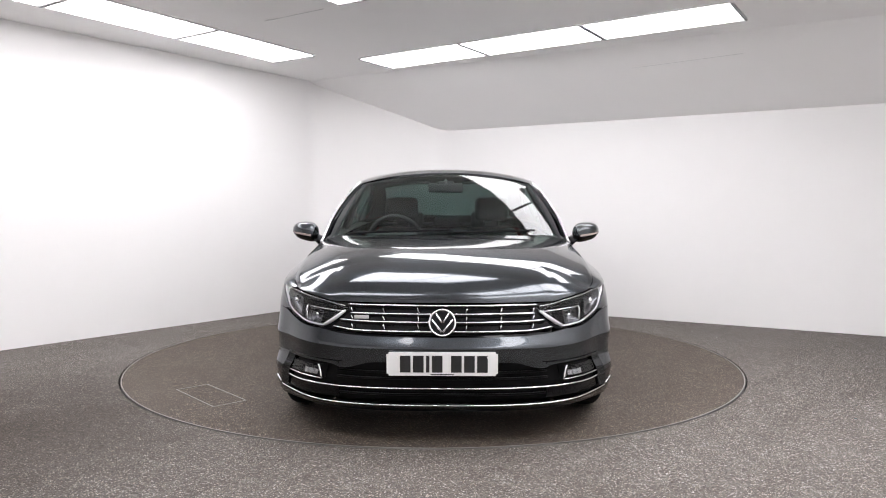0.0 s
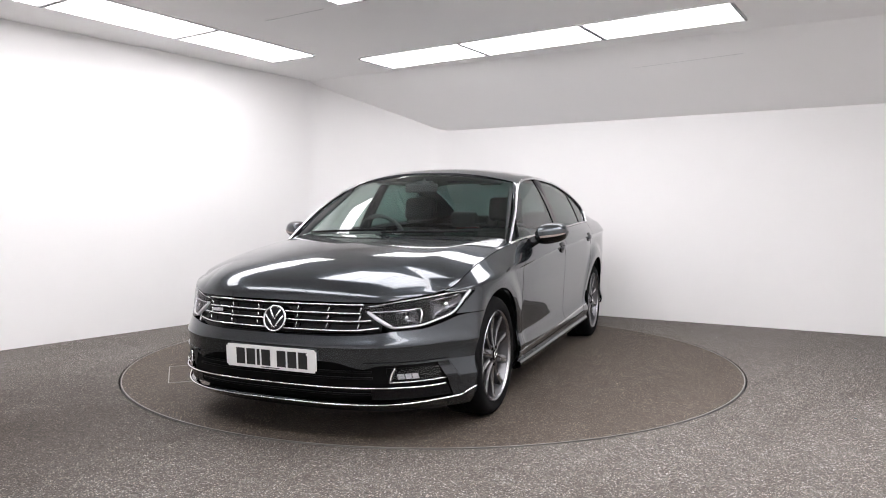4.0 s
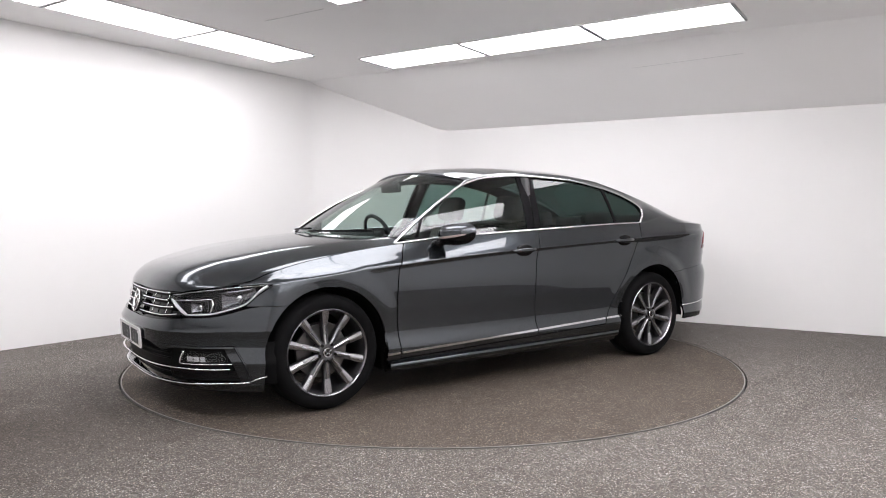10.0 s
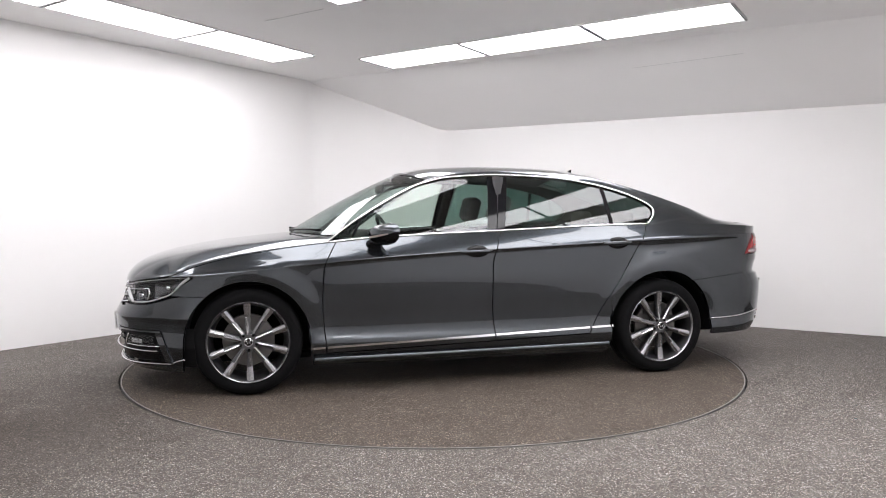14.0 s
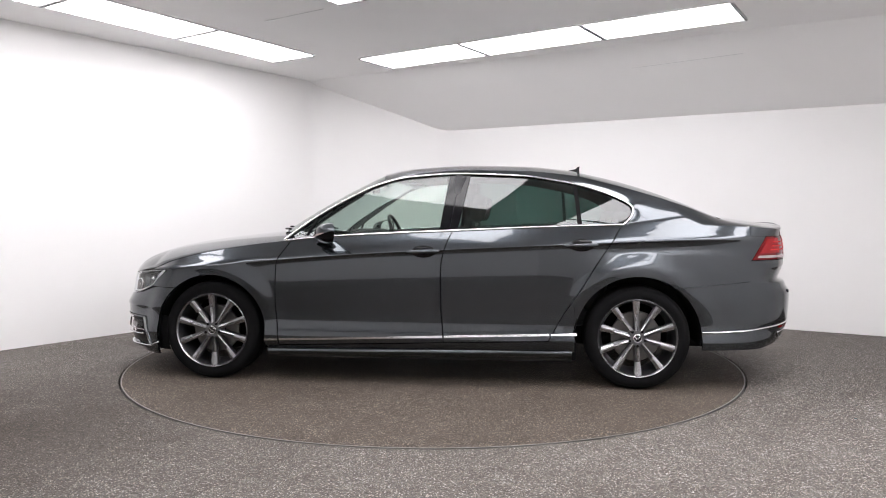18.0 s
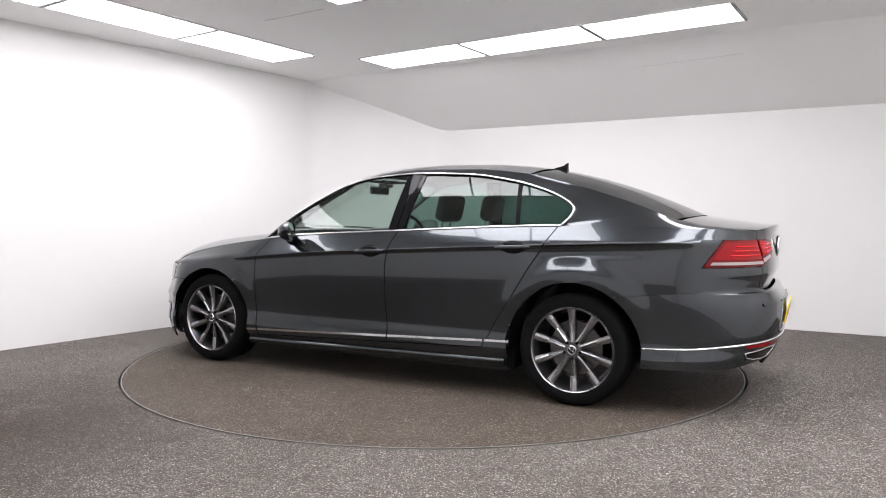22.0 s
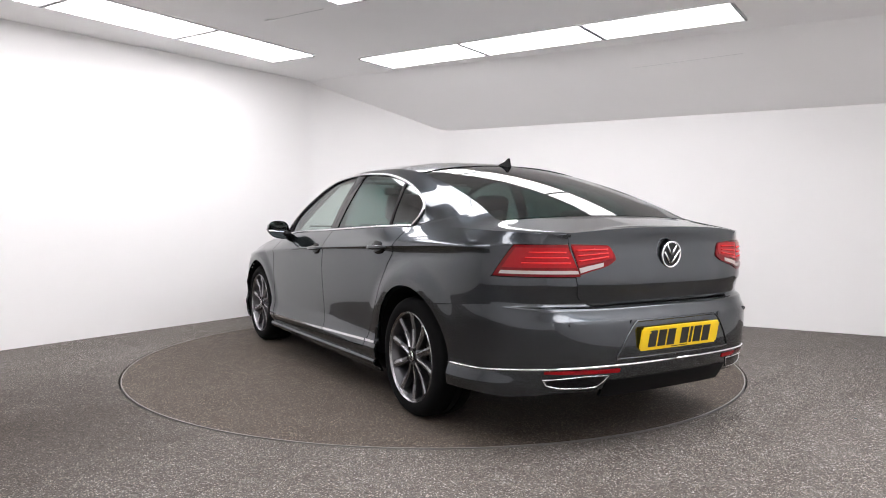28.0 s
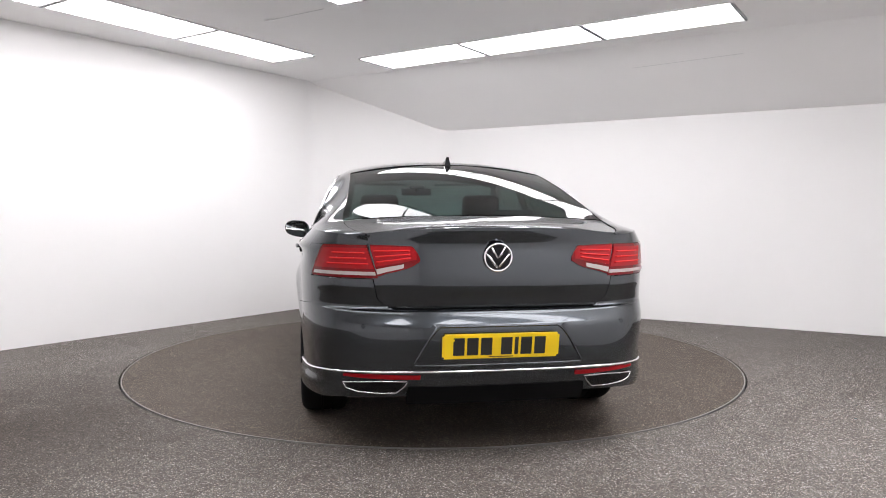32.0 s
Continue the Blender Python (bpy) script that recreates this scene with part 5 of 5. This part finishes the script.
def light(x0, x1, nu=30, nv=14, sunk=0.006, over=0.0):
    g = np.zeros((nu, nv, 3))
    for i, u in enumerate(np.linspace(0, 1, nu)):
        for j, v in enumerate(np.linspace(0, 1, nv)):
            z = 1.15
            for _ in range(5):
                xa = x0(z) if callable(x0) else x0
                xb = x1(z) if callable(x1) else x1
                x = xa + (xb - xa) * u
                za, zb = window_low(x), window_top(x) + over
                z = za + (max(zb, za + 0.001) - za) * v
            g[i, j] = (x, 0, z)
    g[..., 1] = glass_y(g[..., 0], g[..., 2]) - sunk
    return g


for side in (0, 1):
    mir = side == 1
    sheet("door_window", light(lambda z: pillar_a(z) + 0.004, 0.915), MAT_GLASS, doors_f[side], "lightly green-tinted window", depth=0.003, mirror=mir)
    sheet("door_window", light(lambda z: bar_x(z) + 0.012, lambda z: pillar_b(z) - 0.004), MAT_TINTED, doors_r[side], "dark privacy-tinted window", depth=0.003, mirror=mir)
    sheet("quarter_window", light(-1.370, lambda z: bar_x(z) - 0.012, 20), MAT_TINTED, doors_r[side], "small dark tinted quarter window", depth=0.003, mirror=mir)
    sheet("window_bar", light(lambda z: bar_x(z) - 0.013, lambda z: bar_x(z) + 0.013, 4, 12, 0.002), MAT_BLACK, doors_r[side], mirror=mir, depth=0.01)
    mid_b = lambda z: (pillar_a(z) + pillar_b(z)) / 2 - 0.004
    sheet("door_pillar", light(lambda z: mid_b(z) + 0.003, lambda z: pillar_a(z) + 0.006, 6, 14, 0.0), MAT_GLOSSBLACK, doors_f[side], "gloss black door pillar", mirror=mir)
    sheet("door_pillar", light(lambda z: pillar_b(z) - 0.006, lambda z: mid_b(z) - 0.003, 6, 14, 0.0), MAT_GLOSSBLACK, doors_r[side], "gloss black door pillar", mirror=mir)
    ln = window_line(np.linspace(0.0, 2.8, 120))
    ln[:, 1] += 0.005
    tube("window_moulding", ln, 0.0085, MAT_SATIN, car, "bright chrome window moulding", mirror=mir, flat=0.9, up=(0, 1, 0))
    xs = np.linspace(-1.31, 0.92, 60)
    tube("belt_moulding", np.stack([xs, belt_w(xs) - 0.004, belt(xs) + 0.003], -1), 0.0078, MAT_SATIN, car, "bright chrome belt moulding", mirror=mir)
    g = window_line(np.linspace(0.0, 2.8, 120))
    seal = np.stack([g - np.array([0, 0.008, 0]), g - np.array([0, 0.010, 0])], 1)
    c = np.array([-0.25, 0, 1.15])
    d = seal[:, 1] - c
    seal[:, 1] = seal[:, 1] - d / np.linalg.norm(d, axis=1, keepdims=True) * np.array([1.0, 0, 1.0]) * 0.022
    sheet("window_seal", seal, MAT_BLACK, car, "black rubber window seal", mirror=mir, depth=0.006)
    p = [np.array([x, float(glass_y(x, z)) - 0.002, z]) for x, z in ((0.755, 0.965), (0.735, 1.0), (0.700, 1.075))]
    tube("quarterlight_bar", p, 0.009, MAT_BLACK, doors_f[side], mirror=mir)
    # sill strip by panels
    for name, owner, xa, xb in (("sill_strip", doors_f[side], -0.163, 0.922), ("sill_strip", doors_r[side], -0.842, -0.173), ("sill_strip", wings[side], 0.936, 1.022), ("sill_strip", quarters[side], -1.014, -0.856)):
        sheet(name, flank(xa, xb, lambda x: float(sill_z(x)) - 0.0065, lambda x: float(sill_z(x)) + 0.0065, 20, 3), MAT_SATIN, owner, "bright chrome sill strip", proud=0.004, depth=0.006, mirror=mir)
    # dark strip standing in for the shade between the doors and the skirt
    sheet("sill_shadow", flank(-0.85, 0.92, lambda x: float(sill_z(x)) - 0.052, lambda x: float(sill_z(x)) - 0.030, 30, 3), MAT_BLACK, car, "black strip that paints the shade under the doors", proud=-0.010, depth=0.004, mirror=mir)
    blade = np.zeros((40, 6, 3))
    for i, x in enumerate(np.linspace(-0.985, 1.0, 40)):
        top = 0.226 + (0.92 - x) * 0.012
        for j, (dz, dy) in enumerate(((0.0, -0.012), (-0.006, 0.010), (-0.014, 0.017), (-0.032, 0.016), (-0.046, 0.004), (-0.056, -0.03))):
            z = top + dz
            blade[i, j] = (x, float(side_y(x, 0.23)) + dy, z)
    sheet("skirt_blade", blade, MAT_PAINT, car, "painted side skirt blade", depth=0.01, mirror=mir)
    # door handles
    for owner, x0, z0 in ((doors_f[side], -0.035, 0.866), (doors_r[side], -1.035, 0.913)):
        h = new("door_handle")
        h.parent, h["label"] = owner, "painted bar door handle over a dark cup"
        bm = bmesh.new()
        bmesh.ops.create_uvsphere(bm, u_segments=24, v_segments=12, radius=1.0, matrix=Matrix.LocRotScale((x0 - 0.005, float(side_y(x0, z0)) - 0.003, z0 + 0.002), None, (0.078, 0.012, 0.040)))
        solid("cup", bm, MAT_GLOSSBLACK, h, "dark handle cup", smooth=True, mirror=mir)
        xs = np.linspace(-0.112, 0.108, 24)
        rise = np.clip(1 - (np.abs(xs) / 0.112) ** 4, 0, 1)
        path = np.stack([x0 + xs, side_y(x0 + xs, z0 + 0 * xs) + 0.002 + 0.022 * rise, z0 + 0.002 + xs * -0.035], -1)
        tube("grip", path, 0.0135 - 0.004 * (np.abs(xs) / 0.112) ** 3, MAT_PAINT, h, mirror=mir, flat=0.55, sides=12)

# ---- car: door mirrors ----
for side in (0, 1):
    mir = side == 1
    root = new("door_mirror")
    root.parent, root["label"], root.location = car, "painted door mirror with a clear indicator strip", CAR_AT
    nu, nv = 36, 20

    def shell(z_lo, z_hi):
        g = np.zeros((nu, nv, 3))
        for i, u in enumerate(np.linspace(-1, 1, nu)):
            for j, v in enumerate(np.linspace(z_lo, z_hi, nv)):
                yy = 0.980 + 0.098 * u
                h = 0.066 * (1 - abs(u) ** 3.2) ** 0.5 * (1.0 - 0.12 * u) + 0.001
                zz = 0.986 + 0.012 * u + h * v
                front = 0.105 * (1 - abs(v) ** 2.6) ** 0.5 * (1 - abs(u * 0.98) ** 3.0) ** 0.4
                g[i, j] = (0.545 - 0.045 * u + front, yy, zz)
        return g
    sheet("mirror_shell", shell(-0.28, 1.0), MAT_PAINT, root, "painted upper shell", depth=0.004, mirror=mir)
    sheet("mirror_base", shell(-1.0, -0.30), MAT_GLOSSBLACK, root, "black lower shell", depth=0.004, mirror=mir)
    g = shell(-0.34, -0.16)
    sheet("indicator", g[8:34], MAT_CLEARLENS, root, "slim pale indicator strip", proud=0.004, depth=0.003, mirror=mir)
    gl = np.zeros((20, 9, 3))
    for i, u in enumerate(np.linspace(-0.93, 0.93, 20)):
        for j, v in enumerate(np.linspace(-0.9, 0.9, 9)):
            h = 0.066 * (1 - abs(u) ** 3.2) ** 0.5 * (1.0 - 0.12 * u)
            gl[i, j] = (0.552 - 0.045 * u, 0.980 + 0.098 * u, 0.986 + 0.012 * u + h * v)
    sheet("mirror_glass", gl, material("mirror_silver", (0.85, 0.88, 0.88), 0.02, 1.0), root, "silvered mirror glass", depth=0.0, proud=0.0, mirror=mir)
    foot = np.array([(0.64, 0.845, 0.915), (0.625, 0.870, 0.930), (0.605, 0.900, 0.948), (0.590, 0.930, 0.960)])
    tube("mirror_foot", foot, np.array([0.034, 0.030, 0.027, 0.024]), MAT_GLOSSBLACK, root, "black mirror foot", mirror=mir, flat=1.3, sides=12)

# ---- car: wipers, aerial, washer ----
for y0, y1, x0 in ((-0.62, 0.05, 1.02), (0.02, 0.58, 1.06)):
    n = 16
    ys = np.linspace(y0, y1, n)
    path = np.stack([1.13 - 0.30 * (np.abs(ys) / 0.76) ** 2 - 0.015, ys, 0.992 - 0.010 * (np.abs(ys) / 0.7) ** 2 + 0.018 * np.linspace(0, 1, n)], -1)
    tube("wiper", path, 0.007, MAT_BLACK, car, "black windscreen wiper")
g = np.zeros((40, 4, 3))
for i, a in enumerate(np.linspace(-0.98, 0.98, 40)):
    for j, v in enumerate(np.linspace(0, 1, 4)):
        x = float(screen_base(abs(a))) + 0.012 - 0.03 * v
        g[i, j] = (x, a * 0.77, 0.962 + 0.012 * (1 - abs(a) ** 2.4) - 0.012)
sheet("scuttle", g, MAT_BLACK, car, "black scuttle panel under the wipers", depth=0.01)
fin = bmesh.new()
prof = [(-0.985, 1.424), (-1.010, 1.434), (-1.035, 1.439), (-1.060, 1.445), (-1.080, 1.462), (-1.092, 1.464), (-1.089, 1.446), (-1.090, 1.408), (-1.05, 1.415)]
lo = [fin.verts.new((x, -0.016 * (1.49 - z) / 0.07 - 0.001, z)) for x, z in prof]
hi = [fin.verts.new((x, 0.016 * (1.49 - z) / 0.07 + 0.001, z)) for x, z in prof]
fin.faces.new(lo)
fin.faces.new(hi[::-1])
for i in range(len(prof)):
    fin.faces.new((lo[i], hi[i], hi[(i + 1) % len(prof)], lo[(i + 1) % len(prof)]))
solid("aerial_fin", fin, MAT_GLOSSBLACK, car, "dark shark-fin roof aerial")


# ---- car: cabin and closed-off body behind the panels ----
def rounded(lo, hi, r, seg=3):
    bm = bmesh.new()
    box(bm, lo, hi)
    bmesh.ops.bevel(bm, geom=list(bm.edges), offset=r, segments=seg, affect="EDGES", profile=0.5)
    return bm


def sloped(bm, about, degrees):
    bmesh.ops.rotate(bm, cent=about, matrix=Matrix.Rotation(radians(degrees), 3, "Y"), verts=bm.verts)
    return bm


def seat(x, y):
    root = new("front_seat")
    root.parent, root["label"], root.location = car, "black leather front seat with headrest", CAR_AT
    solid("cushion", sloped(rounded((x - 0.05, y - 0.25, 0.36), (x + 0.46, y + 0.25, 0.52), 0.05), (x, y, 0.4), -6), MAT_SEAT, root, smooth=True)
    bk = rounded((x - 0.14, y - 0.25, 0.46), (x, y + 0.25, 1.04), 0.055)
    for v in bk.verts:
        v.co.y = y + (v.co.y - y) * (1 - 0.22 * max(0, (v.co.z - 0.75) / 0.3) ** 2)
    solid("backrest", sloped(bk, (x, y, 0.46), -17), MAT_SEAT, root, smooth=True)
    hr = rounded((x - 0.12, y - 0.135, 1.09), (x - 0.01, y + 0.135, 1.285), 0.045)
    solid("headrest", sloped(hr, (x, y, 0.46), -14), MAT_SEAT, root, smooth=True)
    for dy in (-0.06, 0.06):
        tube("headrest_post", np.array([(x - 0.20, y + dy, 1.00), (x - 0.21, y + dy, 1.06), (x - 0.22, y + dy, 1.12)]), 0.007, MAT_SATIN, root, up=(1, 0, 0))


seat(-0.12, 0.37)
seat(-0.12, -0.37)
root = new("rear_bench")
root.parent, root["label"], root.location = car, "black leather rear bench with three headrests", CAR_AT
solid("bench_cushion", rounded((-1.10, -0.66, 0.36), (-0.62, 0.66, 0.52), 0.05), MAT_SEAT, root, smooth=True)
solid("bench_back", sloped(rounded((-1.16, -0.66, 0.46), (-1.04, 0.66, 1.00), 0.05), (-1.1, 0, 0.46), -22), MAT_SEAT, root, smooth=True)
for y, top in ((-0.36, 1.135), (0.0, 1.085), (0.36, 1.135)):
    solid("headrest", rounded((-1.40, y - 0.13, 0.98), (-1.30, y + 0.13, top), 0.04), MAT_SEAT, root, smooth=True)

dash = rounded((0.48, -0.72, 0.72), (1.0, 0.72, 0.935), 0.06)
for v in dash.verts:
    v.co.z -= max(0, v.co.x - 0.85) * 0.25
solid("dashboard", dash, MAT_CABIN, car, "dark soft dashboard", smooth=True)
solid("instrument_hood", rounded((0.46, -0.55, 0.90), (0.72, -0.20, 0.985), 0.035), MAT_CABIN, car, "dark instrument hood", smooth=True)
root = new("steering_wheel")
root.parent, root["label"] = car, "black leather steering wheel on the right-hand side"
root.matrix_basis = Matrix.Translation(CAR_AT) @ pose(0.34, -0.37, 0.93, 0, -66, 0)
n = 40
tube("wheel_rim", np.array([(0.178 * math.cos(2 * math.pi * i / n), 0.185 * math.sin(2 * math.pi * i / n), 0) for i in range(n)]), 0.015, MAT_SEAT, root, closed=True)
solid("wheel_boss", rounded((-0.06, -0.07, -0.03), (0.05, 0.07, 0.03), 0.02), MAT_CABIN, root, smooth=True)
for a, b in (((0, 0.05), (0.0, 0.178)), ((0, -0.05), (0.0, -0.178)), ((-0.05, 0), (-0.172, 0))):
    tube("wheel_spoke", np.array([(a[0], a[1], 0), ((a[0] + b[0]) / 2, (a[1] + b[1]) / 2, 0), (b[0], b[1], 0)]), 0.012, MAT_CABIN, root, flat=1.6)
solid("interior_mirror", rounded((0.44, -0.125, 1.262), (0.47, 0.125, 1.325), 0.014), MAT_CABIN, car, "dark interior mirror", smooth=True)
tube("mirror_stalk", np.array([(0.45, 0, 1.30), (0.43, 0, 1.325), (0.40, 0, 1.35)]), 0.014, MAT_CABIN, car, up=(1, 0, 0))
solid("sensor_pod", rounded((0.36, -0.06, 1.315), (0.43, 0.06, 1.345), 0.012), MAT_CABIN, car, smooth=True)
solid("brake_lamp", rounded((-1.10, -0.10, 1.372), (-1.07, 0.10, 1.388), 0.006), MAT_LAMPDARK, car, "dark high-level brake lamp inside the rear window")
for k in (1, -1):
    solid("sun_visor", rounded((0.12, min(k * 0.12, k * 0.46), 1.335), (0.26, max(k * 0.12, k * 0.46), 1.349), 0.005), MAT_CABIN, car)

MAT_LINING = material("grey_headlining", (0.10, 0.10, 0.10), 0.9)
sheet("headlining", across(frame_edge, lambda s: roof_mid(roof_mx(s)), np.linspace(1.0, 2.02, 20), mid_x=roof_mx), MAT_LINING, car, "grey cloth headlining", proud=-0.022, depth=0.004)
for side in (0, 1):
    mir = side == 1
    sheet("door_trim", flank(lambda z: float(np.interp(z, [0.72, 0.80], [-0.97, -1.25])), 0.93, 0.28, lambda x: float(belt(x)) - 0.012, 30, 10), MAT_CABIN, car, "dark inner door trim", proud=-0.075, depth=0.004, mirror=mir)
    sheet("belt_sill", np.stack([np.stack([np.linspace(-1.3, 0.9, 30), belt_w(np.linspace(-1.3, 0.9, 30)) - d, belt(np.linspace(-1.3, 0.9, 30)) - 0.010], -1) for d in (0.012, 0.090)], 1), MAT_CABIN, car, "dark window ledge", depth=0.006, mirror=mir)
    ss = np.linspace(0.05, 2.9, 70)
    e, w = frame_edge(ss), window_line(np.clip(ss * 0.95, 0, 2.8))
    lin = np.stack([e * (1 - f) + w * f for f in np.linspace(0.0, 1.0, 5)], 1)
    lin[..., 1] -= 0.030
    lin[..., 2] -= 0.010
    sheet("pillar_trim", lin, MAT_CABIN, car, "dark pillar trim", depth=0.0, mirror=mir)
    tube("pillar_inner", np.array([(-0.20, 0.800, 0.98), (-0.23, 0.745, 1.15), (-0.26, 0.650, 1.36)]), 0.040, MAT_CABIN, car, "dark inner door pillar", mirror=mir, flat=0.5, up=(1, 0, 0))
solid("parcel_shelf", rounded((-1.98, -0.64, 1.000), (-1.32, 0.64, 1.020), 0.008), MAT_CABIN, car, "dark parcel shelf")
# low cabin floor and added, unseen trays keep light from the ground beneath
solid("cabin_floor", rounded((-1.02, -0.80, 0.160), (1.0, 0.80, 0.30), 0.02), MAT_BLACK, car, "black underbody")
solid("front_light_block", rounded((1.0, -0.54, 0.150), (2.08, 0.54, 0.200), 0.02), MAT_BLACK, car, "unseen black undertray added to block light")
solid("rear_light_block", rounded((-2.05, -0.54, 0.225), (-1.02, 0.54, 0.290), 0.02), MAT_BLACK, car, "unseen black undertray added to block light")
solid("engine_bay", rounded((1.0, -0.53, 0.20), (2.05, 0.53, 0.70), 0.03), MAT_BLACK, car)
solid("engine_shelf", rounded((0.95, -0.70, 0.66), (1.70, 0.70, 0.80), 0.03), MAT_BLACK, car)
solid("boot_floor", rounded((-2.28, -0.53, 0.28), (-1.4, 0.53, 0.96), 0.03), MAT_BLACK, car)
solid("bulkhead", rounded((0.94, -0.78, 0.25), (1.0, 0.78, 0.90), 0.02), MAT_BLACK, car)
for x0, x1, z0 in ((1.80, 2.02, 0.20), (-2.20, -1.80, 0.33)):
    for k in (1, -1):
        solid("corner_filler", rounded((x0, min(k * 0.50, k * 0.66), z0), (x1, max(k * 0.50, k * 0.66), 0.52), 0.02), MAT_BLACK, car)


# ---- stray flecks on the floor ----
MAT_FLECK = material("blue_green_fleck", (0.010, 0.055, 0.060), 0.6)
for x, y, size in ((2.29, -1.77, 0.010), (2.46, -1.49, 0.007)):
    bm = bmesh.new()
    bmesh.ops.create_icosphere(bm, subdivisions=1, radius=size, matrix=Matrix.Diagonal((1.0, 0.7, 0.3, 1.0)))
    fleck = new("paint_fleck", bm_mesh("paint_fleck", bm, MAT_FLECK))
    fleck.location = (x, y, size * 0.25)
    tagged(fleck, "tiny blue-green paint fleck lying on the floor", "paint fleck")


# ---- what moves: turntable and car turn together about the table's axis ----
TURN = [(0.0, -91.33), (3.0, -107.75), (6.0, -124.05), (9.0, -140.2), (11.0, -150.9), (13.0, -161.5), (15.0, -171.7), (17.0, -181.7), (19.0, -192.1), (21.0, -202.6), (23.0, -213.2), (25.0, -223.9), (28.0, -239.9), (30.0, -250.55), (32.0, -261.26)]


def motions():
    walk(turntable, [(t, pose(0, 0, 0, 0, 0, a)) for t, a in TURN])
    walk(car, [(t, pose(0, 0, 0, 0, 0, a)) for t, a in TURN])


motions()
